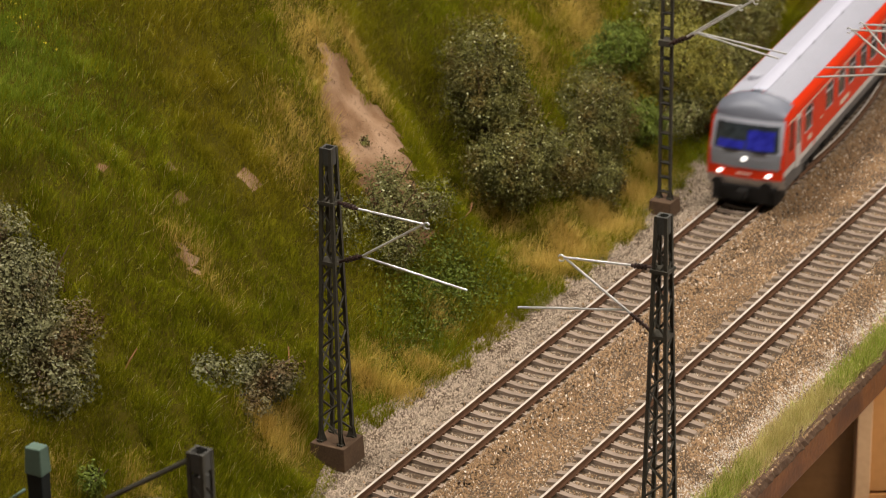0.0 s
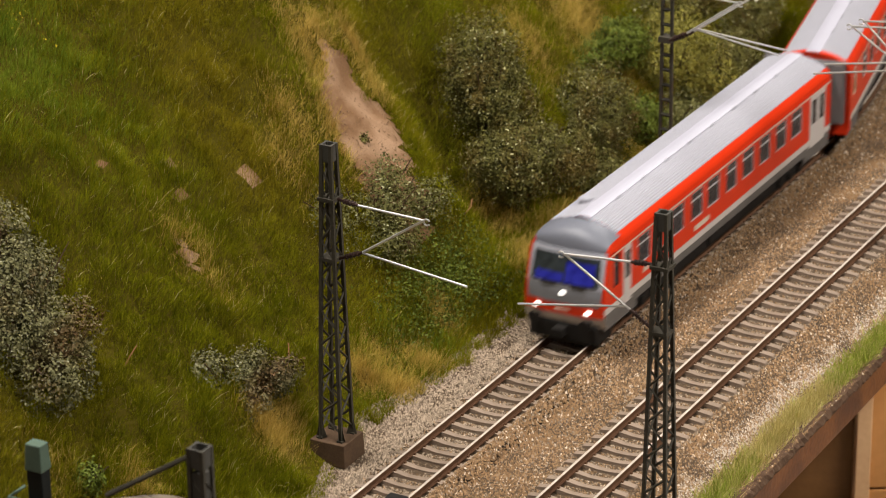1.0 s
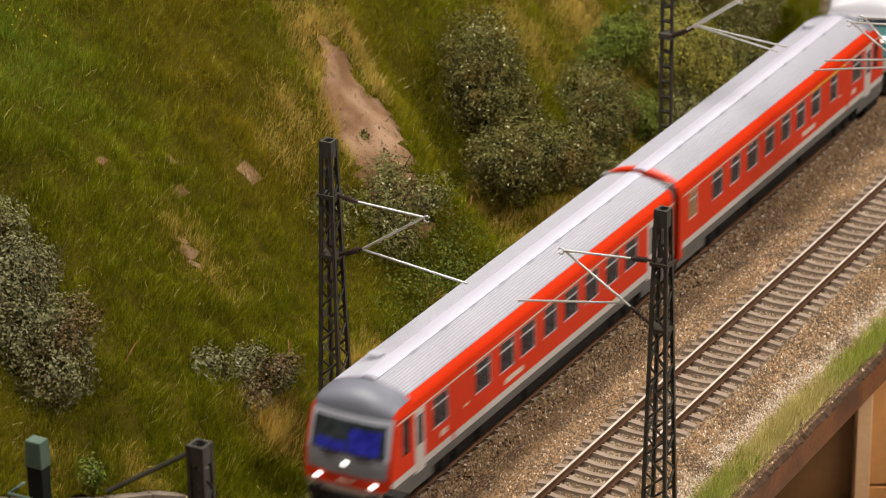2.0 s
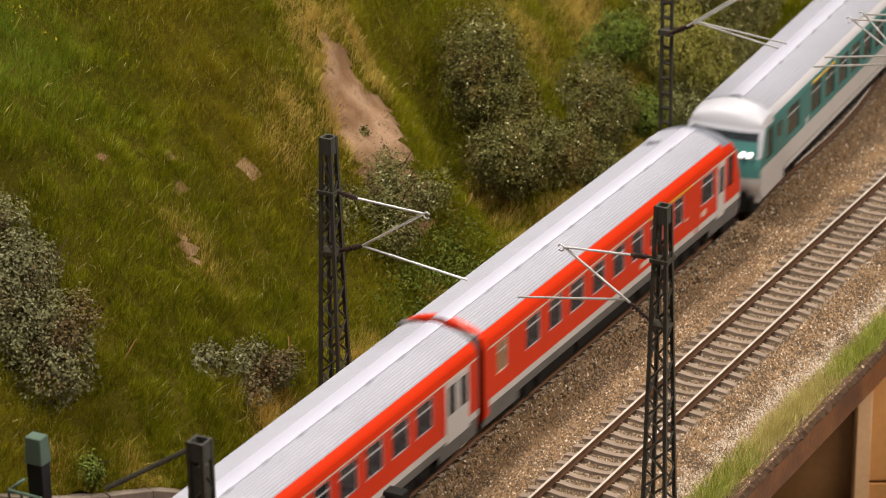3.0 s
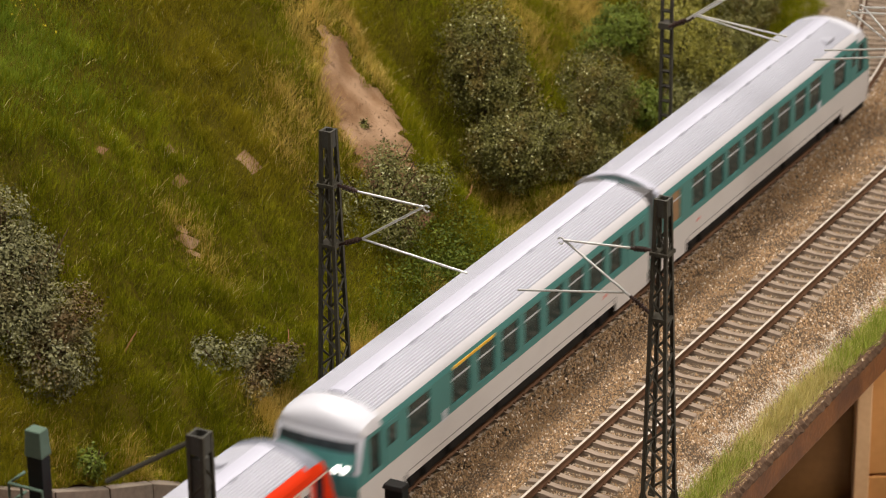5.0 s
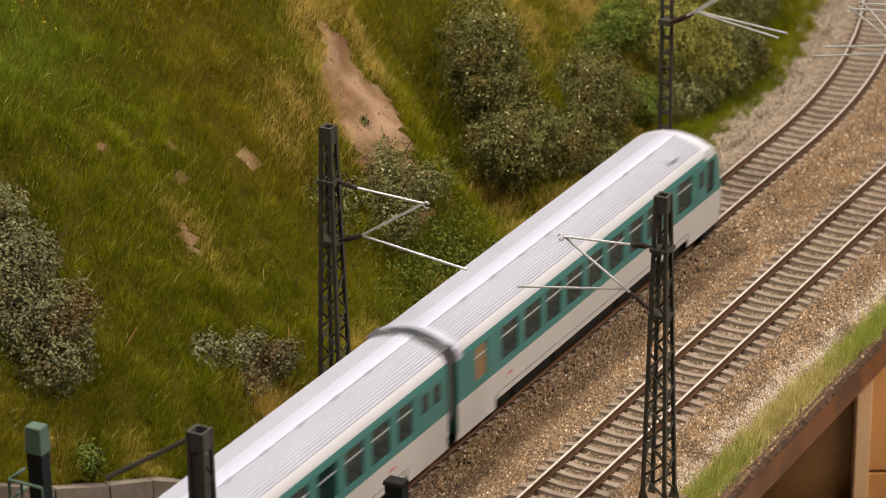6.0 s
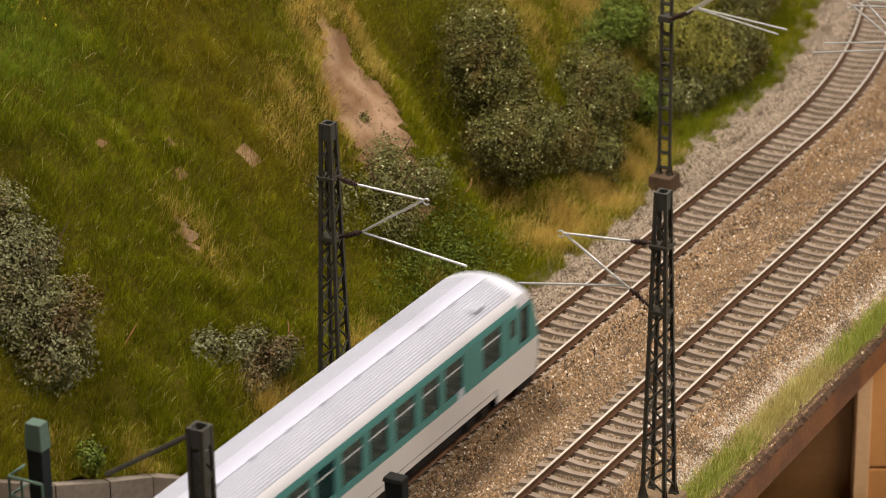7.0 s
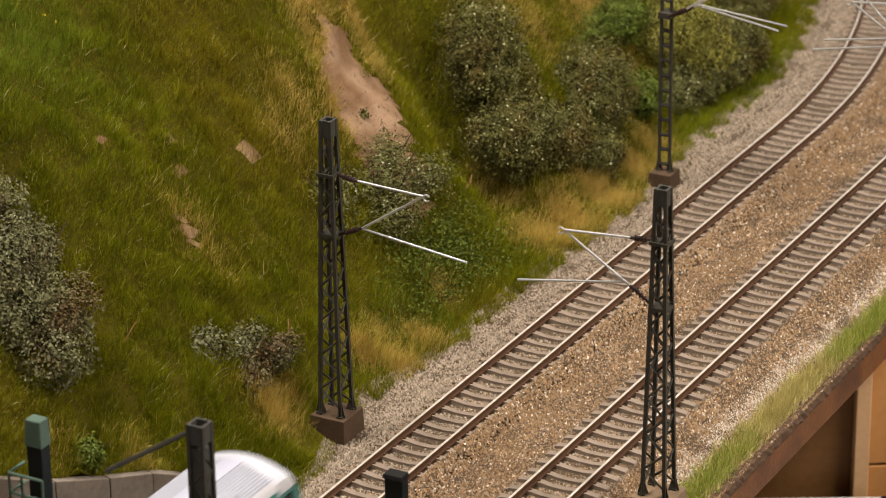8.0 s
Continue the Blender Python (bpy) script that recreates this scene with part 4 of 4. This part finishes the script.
def stones(name, label, material, s, d, size, rng, lift=0.25, height=None):
    n = len(s)
    x, y = line_np(s, d)
    side = np.abs(np.abs(d) - 0.0150)
    z = (height or verge_bed)(s, d) + lift * size + np.where(d < 0, 0.0027, 0.0014) * np.clip(1.25 - side / 0.0045, 0, 1) * (np.abs(d) < 0.022)
    v = OCTA_V[None] * (size[:, None] * rng.uniform(0.65, 1.3, (n, 3)))[:, None, :] + rng.normal(0, 0.2, (n, 5, 3)) * size[:, None, None]
    a, b = rng.uniform(0, 6.28, n), rng.uniform(-0.6, 0.6, n)
    ca, sa, cb, sb = np.cos(a), np.sin(a), np.cos(b), np.sin(b)
    vx = v[..., 0] * cb[:, None] + v[..., 2] * sb[:, None]
    vz = -v[..., 0] * sb[:, None] + v[..., 2] * cb[:, None]
    out = np.stack([vx * ca[:, None] - v[..., 1] * sa[:, None], vx * sa[:, None] + v[..., 1] * ca[:, None], vz], -1)
    out += np.stack([x, y, z], -1)[:, None, :]
    f = (OCTA_F[None] + 5 * np.arange(n)[:, None, None]).reshape(-1, 3)
    tagged(part(name, soup(name, out.reshape(-1, 3), f, material), None, None, label), kind="stuff", category="gravel")


def off_track(s, d):
    """True where no sleeper or rail lies."""
    ok = np.ones(len(s), bool)
    for yt in (0.0, -0.0555):
        e = np.abs(d - yt)
        ph = (s - 0.60 + PITCH / 2) % PITCH - PITCH / 2
        ok &= ~((e < (0.0112 if yt == 0.0 else 0.0150)) & (np.abs(ph) < 0.0016)) & (np.abs(e - 0.0086) > 0.0012)
    return ok


def ballast():
    rng = np.random.default_rng(11)
    n = 260000
    s = 0.735 + (rng.random(n) ** 1.25) * 0.70
    d = rng.uniform(-0.0855, 0.046, n)
    ok = off_track(s, d) & (d < verge(s) + 0.005)
    s, d = s[ok], d[ok]
    near = np.minimum(np.abs(d), np.abs(d + 0.0555)) < 0.0155
    size = rng.uniform(0.00028, 0.00062, len(s)) * np.where(near, 0.85, 1.0)
    grey = ((d > -0.0108) & (d < 0.017) & (rng.random(len(s)) < 0.75)) | (d > 0.014) | ((np.abs(d + 0.0555) < 0.016) & (rng.random(len(s)) < 0.45)) | (rng.random(len(s)) < 0.12)
    stones("track_ballast", "brown crushed stone ballast between the tracks", M["stone"], s[~grey], d[~grey], size[~grey], rng)
    stones("pale_ballast", "pale grey crushed stone ballast round the main track", M["stone_grey"], s[grey], d[grey], size[grey], rng)
    n = 17000
    s = rng.uniform(0.78, 1.14, n)
    d = rng.normal(-0.0838, 0.0027, n) - 0.0025 * np.clip((s - 0.93) / 0.07, 0, 1)
    ok = (d < -0.0765) & (d > -0.0985)
    stones("white_gravel", "whitish fine gravel along the board edge", M["stone_white"], s[ok], d[ok], rng.uniform(0.00020, 0.00042, ok.sum()), rng)
    n = 17000
    s, d = rng.uniform(0.78, 1.14, n), rng.uniform(-0.1000, -0.0855, n)
    stones("edge_gravel", "brown grit along the rim of the board", M["stone"], s, d, rng.uniform(0.0003, 0.0006, n), rng)

    n = 2600
    s, d = rng.uniform(0.925, 0.995, n), rng.uniform(0.065, 0.125, n)
    ok = bare(s, d) > 0.05
    stones("scree", "small brown stones on the bare earth strip", M["scree"], s[ok], d[ok], rng.uniform(0.0001, 0.00035, ok.sum()), rng, height=hill)


ballast()


# ---- grass ----


def blades(name, label, material, s, d, z, length, rng, width=0.00009, lean=0.40, down=0.20, category="grass", spread=1.7):
    """Many single grass blades, some of them bent."""
    n = len(s)
    x, y = line_np(s, d)
    az = 1.6 * waves(s, d, 31, 2, 0.026) + rng.normal(0, spread, n) - math.pi / 2
    tilt = np.abs(rng.normal(lean, 0.28, n))
    dx, dy = np.cos(az) * np.sin(tilt), np.sin(az) * np.sin(tilt) - down * 0.5
    dz = np.cos(tilt)
    k = np.sqrt(dx * dx + dy * dy + dz * dz)
    dirv = np.stack([dx, dy, dz], -1) / k[:, None]
    base = np.stack([x, y, z], -1)
    mid = base + dirv * (length * 0.55)[:, None]
    droop = np.stack([dx * 0.5, dy * 0.5 - 0.1, -0.25 * np.ones(n)], -1) * (length * rng.uniform(0.1, 0.5, n))[:, None]
    tip = mid + dirv * (length * 0.45)[:, None] + droop
    wa = rng.uniform(0, math.pi, n)
    wv = np.stack([np.cos(wa), np.sin(wa), np.zeros(n)], -1) * (width * rng.uniform(0.7, 1.3, n))[:, None]
    bent = rng.random(n) < 0.28
    q = bent.sum()
    v = np.concatenate([np.stack([base - wv, base + wv, mid + wv * 0.7, mid - wv * 0.7, tip], 1)[bent].reshape(-1, 3), np.stack([base - wv, base + wv, tip], 1)[~bent].reshape(-1, 3)])
    f = (np.array([(0, 1, 2), (0, 2, 3), (3, 2, 4)])[None] + 5 * np.arange(q)[:, None, None]).reshape(-1, 3)
    f = np.concatenate([f, 5 * q + np.arange(3 * (n - q)).reshape(-1, 3)])
    tagged(part(name, soup(name, v, f, material), None, None, label), kind="stuff", category=category)


DRY_SPOTS = [(0.968, 0.1209, 0.011, 0.9), (0.9602, 0.1091, 0.010, 0.9), (0.9295, 0.1082, 0.010, 0.55), (0.9492, 0.098, 0.011, 1.0), (0.9473, 0.0873, 0.010, 0.9), (0.9135, 0.1037, 0.008, 0.5), (0.9715, 0.1264, 0.012, 0.7), (0.9975, 0.1217, 0.009, 0.8), (0.9906, 0.1116, 0.007, 0.7),
             (0.8728, 0.0482, 0.007, 0.9), (0.8819, 0.0394, 0.009, 0.9), (0.8879, 0.0497, 0.006, 0.6), (0.9007, 0.0405, 0.008, 0.6), (0.8096, 0.0474, 0.008, 1.0), (0.8206, 0.0495, 0.006, 0.7), (1.0109, 0.0430, 0.013, 0.8), (1.0285, 0.0420, 0.012, 0.9), (1.0582, 0.0410, 0.013, 1.0), (1.09, 0.0440, 0.012, 0.9), (1.114, 0.0470, 0.010, 0.7),
             (1.0243, 0.0774, 0.008, 0.6), (1.0247, 0.0674, 0.007, 0.6), (0.9297, 0.0467, 0.005, 0.9), (0.8363, 0.0943, 0.010, 0.35), (1.1481, 0.0900, 0.018, 0.8), (1.0958, 0.0961, 0.012, 0.5), (0.7131, 0.0672, 0.010, 0.12), (0.7416, 0.0550, 0.008, 0.35)]


def dryness(s, d):
    k = np.zeros_like(s)
    for a, b, r, w in DRY_SPOTS:
        k = np.maximum(k, w * np.exp(-((s - a) ** 2 + (d - b) ** 2) / (r * r)))
    return k


def lushness(s, d):
    k = 0.95 * np.exp(-(((s - 0.825) / 0.040) ** 2 + ((d - 0.165) / 0.030) ** 2))
    k = np.maximum(k, 0.55 * np.exp(-(((s - 0.90) / 0.035) ** 2 + ((d - 0.045) / 0.012) ** 2)))
    k = np.maximum(k, 0.3 * np.exp(-(((s - 1.13) / 0.06) ** 2 + ((d - 0.040) / 0.012) ** 2)))
    return np.maximum(k, 0.4 * np.exp(-(((s - 1.22) / 0.06) ** 2 + ((d - 0.037) / 0.010) ** 2)))


def hill_grass():
    rng = np.random.default_rng(17)
    n = 1350000
    d = 0.020 + 0.190 * rng.random(n)
    edge = hill_edge(d)
    s = edge + (1.40 - edge) * rng.random(n) ** 1.15
    keep = (d > verge(s) - 0.001 + 0.0035 * waves(s, d, 41, 3, 0.02)) & (bare(s, d) < 0.02 + 0.16 * rng.random(n) ** 3)
    for a, b, r in BARE_SPOTS:
        keep &= ((s - a) ** 2 + (d - b) ** 2 > (r * r) * rng.uniform(0.0, 1.5, n)) | (rng.random(n) < 0.30)
    keep &= np.maximum(np.abs(s - 0.8260), np.abs(d - 0.0313)) > 0.0077
    keep &= np.maximum(np.abs(s - 1.0850), np.abs(d - 0.0265)) > 0.0065
    keep &= rng.random(n) < 0.74 + 0.26 * waves(s, d, 43, 3, 0.018)
    s, d = s[keep], d[keep]
    z = hill(s, d) - 0.0004
    tuft = 1 + 0.55 * np.clip(waves(s, d, 47, 3, 0.018), -0.8, 1)
    tuft = np.where(np.hypot(s - 0.815, d - 0.024) < 0.014, 0.5 * tuft, tuft)
    length = rng.uniform(0.0025, 0.0053, len(s)) * tuft
    r = rng.random(len(s))
    dry = r < np.minimum(0.97, 1.3 * dryness(s, d)) + 0.002
    lush = ~dry & (rng.random(len(s)) < lushness(s, d))
    green = ~dry & ~lush
    stem = green & (rng.random(len(s)) < 0.014)
    green &= ~stem
    blades("grass_stems", "pale single stems standing out of the hillside grass", M["straw"], s[stem], d[stem], z[stem], length[stem] * 1.2, rng, width=0.0001, lean=0.6)
    blades("hill_grass", "olive green static grass on the hillside", M["grass"], s[green], d[green], z[green], length[green], rng)
    blades("dry_grass", "golden dry grass tufts on the hillside", M["dry"], s[dry], d[dry], z[dry], length[dry] * 1.25, rng, width=0.00009)
    blades("lush_grass", "fresh green grass on the hillside", M["lush"], s[lush], d[lush], z[lush], length[lush], rng)


def edge_grass():
    rng = np.random.default_rng(19)
    n = 26000
    s = rng.uniform(0.80, 1.14, n)
    d = -0.0925 + rng.normal(0, 0.0027, n) - 0.0025 * np.clip((s - 0.93) / 0.07, 0, 1)
    thick = 0.5 + 0.5 * waves(s, d * 0, 53, 2, 0.06)
    keep = (rng.random(n) < 0.25 + 0.75 * np.clip(thick + 0.35, 0, 1)) & (d > -0.0990) & (d < -0.0855)
    s, d = s[keep], d[keep]
    z = bed(s, d) - 0.0003
    p = np.interp(s, [0.82, 0.868, 0.895, 0.908, 0.962, 0.975, 0.99, 1.06, 1.14], [0.3, 0.30, 0.55, 0.95, 0.95, 0.35, 0.15, 0.3, 0.1])
    straw = rng.random(len(s)) < p
    length = rng.uniform(0.0030, 0.0060, len(s))
    blades("edge_grass", "fresh green grass tufts along the board edge", M["fresh"], s[~straw], d[~straw], z[~straw], length[~straw], rng, lean=0.42, down=0.0, spread=2.5, width=0.00013)
    blades("straw_grass", "straw-coloured grass tufts along the board edge", M["straw"], s[straw], d[straw], z[straw], length[straw], rng, lean=0.42, down=0.0, spread=2.5, width=0.00013)


hill_grass()
edge_grass()


# ---- bushes ----


def leaves(centres, radii, n, size, rng, fill=0.35):
    """Small bent leaves spread over several round clumps."""
    w = np.array([r[0] * r[2] for r in radii])
    pick = rng.choice(len(centres), n, p=w / w.sum())
    u = rng.normal(0, 1, (n, 3))
    u /= np.linalg.norm(u, axis=1)[:, None]
    lump = 1 + 0.38 * np.sin(7 * u[:, 0] + pick) * np.sin(6 * u[:, 1] + 2 * pick) * np.sin(5 * u[:, 2] + 1) + rng.normal(0, 0.07, n)
    rad = np.where(rng.random(n) < fill, rng.random(n) ** 0.5, rng.uniform(0.88, 1.06, n)) * lump
    c = np.array(centres)[pick] + u * np.array(radii)[pick] * rad[:, None]
    nrm = u + rng.normal(0, 0.62, (n, 3)) + np.array([0, 0, 0.3])
    nrm /= np.linalg.norm(nrm, axis=1)[:, None]
    t = np.cross(nrm, rng.normal(0, 1, (n, 3)))
    t /= np.linalg.norm(t, axis=1)[:, None]
    b = np.cross(nrm, t)
    h = (size * rng.uniform(0.6, 1.35, n))[:, None]
    v = np.stack([c - t * h, c + b * h * 0.62 + nrm * h * 0.2, c + t * h, c - b * h * 0.62 + nrm * h * 0.2], 1).reshape(-1, 3)
    f = (np.array([(0, 1, 2), (0, 2, 3)])[None] + 4 * np.arange(n)[:, None, None]).reshape(-1, 3)
    return v, f


def bush(label, s, d, clumps, n, material, size=0.00055, seed=1, fill=0.35):
    """clumps: (along, across, up, rx, ry, rz) in metres from the foot."""
    rng = np.random.default_rng(seed)
    x, y, a = line(s, d)
    z = float(hill(np.array([s]), np.array([d]))[0])
    root = empty("bush", pose(x, y, z), label, "bush", "bushes on the hillside")
    cen = [c[:3] for c in clumps]
    rad = [c[3:] for c in clumps]
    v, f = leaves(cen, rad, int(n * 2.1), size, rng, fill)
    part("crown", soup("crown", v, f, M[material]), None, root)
    r2 = random.Random(seed)
    for c, r in zip(cen, rad):
        for _ in range(7):
            q = Vector((c[0] + r2.uniform(-1, 1) * r[0] * 0.95, c[1] + r2.uniform(-1, 1) * r[1] * 0.95, c[2] + r2.uniform(-0.3, 1.0) * r[2]))
            st = Vector((c[0] * 0.5, c[1] * 0.5, -0.004))
            m = st.lerp(q, 0.5) + Vector((r2.uniform(-1, 1), r2.uniform(-1, 1), r2.uniform(0, 1))) * r[0] * 0.2
            part("branch", Shape().tube([st, m, q], 0.00055, 5, 0.0002), M["twig"], root)
    return root


def bushes():
    bush("tall round grey-green bush in the gully", 1.042, 0.0875, [(0.006, 0.004, 0.027, 0.0165, 0.0165, 0.0185), (0.003, -0.004, 0.013, 0.0165, 0.015, 0.014), (0.002, 0.003, 0.018, 0.015, 0.014, 0.014)], 11000, "leaf", seed=2)
    bush("round grey-green bush beside the track", 1.095, 0.064, [(0.004, 0.002, 0.0115, 0.0185, 0.0175, 0.0195), (-0.006, -0.004, 0.008, 0.014, 0.012, 0.011)], 9500, "leaf", seed=3)
    bush("low spreading dark green bush in the gully", 1.037, 0.066, [(0.002, 0.004, 0.013, 0.019, 0.016, 0.017), (0.016, -0.008, 0.007, 0.018, 0.012, 0.012), (-0.008, 0.002, 0.010, 0.014, 0.013, 0.014), (-0.014, 0.008, 0.014, 0.010, 0.011, 0.011)], 12500, "leaf", seed=4)
    bush("low dark green bush by the ballast", 1.0743, 0.050, [(0.0, 0.002, 0.007, 0.014, 0.010, 0.010)], 4200, "leaf", seed=5)
    bush("straggling bush with pale small leaves on the slope", 0.938, 0.074, [(-0.020, 0.012, 0.009, 0.013, 0.011, 0.011), (0.0, 0.0, 0.008, 0.014, 0.011, 0.011), (0.022, -0.005, 0.003, 0.015, 0.009, 0.008), (-0.008, -0.008, -0.002, 0.013, 0.009, 0.010), (0.010, 0.007, 0.014, 0.012, 0.009, 0.008), (-0.022, 0.004, -0.004, 0.010, 0.008, 0.009)], 6500, "leaf_pale", seed=6, fill=0.6)
    bush("yellow-green bush behind the mast", 1.178, 0.060, [(0.0, 0.004, 0.020, 0.024, 0.016, 0.017), (0.010, -0.008, 0.005, 0.017, 0.011, 0.011)], 9000, "leaf_lime", seed=7)
    bush("dark green bush at the bend of the track", 1.215, 0.050, [(0.004, 0.002, 0.013, 0.018, 0.013, 0.014), (0.014, -0.004, 0.004, 0.012, 0.009, 0.009)], 6000, "leaf", seed=8)
    bush("green bush at the top of the gully", 1.150, 0.078, [(0.0, 0.0, 0.009, 0.016, 0.012, 0.010), (-0.016, 0.006, 0.006, 0.012, 0.010, 0.008)], 5200, "leaf_green", seed=9)
    bush("bush with small green leaves between larger bushes", 1.128, 0.058, [(0.0, 0.0, 0.007, 0.012, 0.010, 0.009)], 3600, "leaf_green", seed=10)
    bush("olive bush with pale leaf tips by the mast", 1.1604, 0.0544, [(0.0, 0.0, 0.006, 0.015, 0.011, 0.011), (0.014, -0.004, 0.004, 0.012, 0.009, 0.009)], 5200, "leaf_pale", seed=21)
    bush("dark rounded bush at the inside of the bend", 1.2000, 0.0460, [(0.0, 0.0, 0.006, 0.013, 0.010, 0.011), (0.020, 0.002, 0.008, 0.014, 0.010, 0.012)], 5200, "leaf", seed=22)
    bush("dark bush high behind the bend", 1.225, 0.078, [(0.0, 0.0, 0.011, 0.020, 0.014, 0.012), (0.022, -0.006, 0.006, 0.016, 0.010, 0.010), (-0.020, 0.010, 0.008, 0.016, 0.012, 0.010)], 7500, "leaf", seed=11)
    bush("dark bush beyond the bend of the track", 1.290, 0.058, [(0.0, 0.0, 0.010, 0.022, 0.012, 0.014), (0.026, 0.008, 0.010, 0.020, 0.012, 0.014)], 6500, "leaf", seed=12)
    bush("large grey-green bush with brown twigs on the slope", 0.7350, 0.0935, [(0.008, 0.014, 0.018, 0.016, 0.015, 0.015), (-0.004, 0.004, 0.006, 0.018, 0.014, 0.013), (0.012, -0.006, 0.004, 0.014, 0.011, 0.011), (-0.010, 0.016, 0.014, 0.016, 0.014, 0.014), (0.0, -0.012, -0.006, 0.015, 0.011, 0.010), (0.022, 0.026, 0.030, 0.012, 0.012, 0.011), (0.024, 0.014, 0.017, 0.011, 0.011, 0.011)], 14000, "leaf_grey", size=0.0006, seed=13)
    bush("small sparse bush with grey leaves on the grass slope", 0.8120, 0.0605, [(-0.012, 0.006, 0.007, 0.009, 0.007, 0.008), (0.003, 0.000, 0.002, 0.012, 0.008, 0.008), (0.014, -0.007, -0.002, 0.010, 0.006, 0.006), (-0.002, -0.006, -0.005, 0.009, 0.006, 0.006)], 3600, "leaf_grey", size=0.0006, seed=14, fill=0.6)
    bush("tiny green leafy weed above the wing wall", 0.7215, 0.0615, [(0.0, 0.0, 0.001, 0.006, 0.005, 0.005)], 700, "leaf_green", size=0.0006, seed=15, fill=0.5)
    bush("tiny dark weed on the bare earth", 0.9568, 0.0938, [(0.0, 0.0, 0.001, 0.0022, 0.0020, 0.0022)], 60, "leaf", size=0.0005, seed=24, fill=0.5)
    rng = np.random.default_rng(23)
    n = 6500
    s, d = rng.normal(0.943, 0.019, n), rng.normal(0.052, 0.0065, n)
    ok = d > toe(s) + 0.008
    s, d = s[ok], d[ok]
    x, y = line_np(s, d)
    z = hill(s, d)
    cen = np.stack([x, y, z + rng.uniform(0.001, 0.0055, len(s))], -1)
    v, f = leaves([(0, 0, 0)], [(1e-6, 1e-6, 1e-6)], len(s), 0.00055, rng)
    v = v + np.repeat(cen, 4, 0)
    tagged(part("ground_cover", soup("ground_cover", v, f, M["leaf_green"]), None, None, "low dark green leafy ground cover on the slope"), kind="stuff", category="ground cover")
    for sx, dx, dz, dy, l in ((0.768, 0.0790, 0.006, -0.3, 0.008), (0.832, 0.0575, 0.010, 0.5, 0.010), (0.9834, 0.066, 0.003, 0.2, 0.009)):
        x, y, _ = line(sx, dx)
        z = float(hill(np.array([sx]), np.array([dx]))[0])
        tagged(part("twig", Shape().tube([(x, y, z - 0.001), (x + l * 0.5, y - 0.001, z + dz * 0.6), (x + l, y + dy * 0.004, z + dz)], 0.00032, 5, 0.0002), M["twig_orange"], None, "bare orange-brown twig sticking out of the grass"), category="twig")


def wild_flowers():
    rng = np.random.default_rng(29)
    n = 90
    s, d = rng.normal(0.842, 0.010, n), rng.normal(0.174, 0.008, n)
    x, y = line_np(s, d)
    cen = np.stack([x, y, hill(s, d) + rng.uniform(0.0035, 0.006, n)], -1)
    v, f = leaves([(0, 0, 0)], [(1e-6, 1e-6, 1e-6)], n, 0.0005, rng)
    tagged(part("wild_flowers", soup("wild_flowers", v + np.repeat(cen, 4, 0), f, M["petal"]), None, None, "tiny yellow flowers in the grass"), kind="stuff", category="flowers")


bushes()
wild_flowers()


# ---- what moves: the train ----
SPEED = 0.1588


def car_pose(k, t):
    """The pose of a railcar on the line, carried by its two bogies."""
    rear = 0.7241 + SPEED * (8 - t)
    mid = rear - 0.2165 - (3 - k) * 0.2255 + (0.107, 0.1025, 0.111, 0.1095)[k]
    xa, ya, _ = line(mid - 0.072)
    xb, yb, _ = line(mid + 0.072)
    return pose((xa + xb) / 2, (ya + yb) / 2, 0, 0, 0, math.degrees(math.atan2(yb - ya, xb - xa)))


def motions():
    for k, c in enumerate(CARS):
        walk(c, [(i * 0.2, car_pose(k, i * 0.2)) for i in range(41)])


motions()
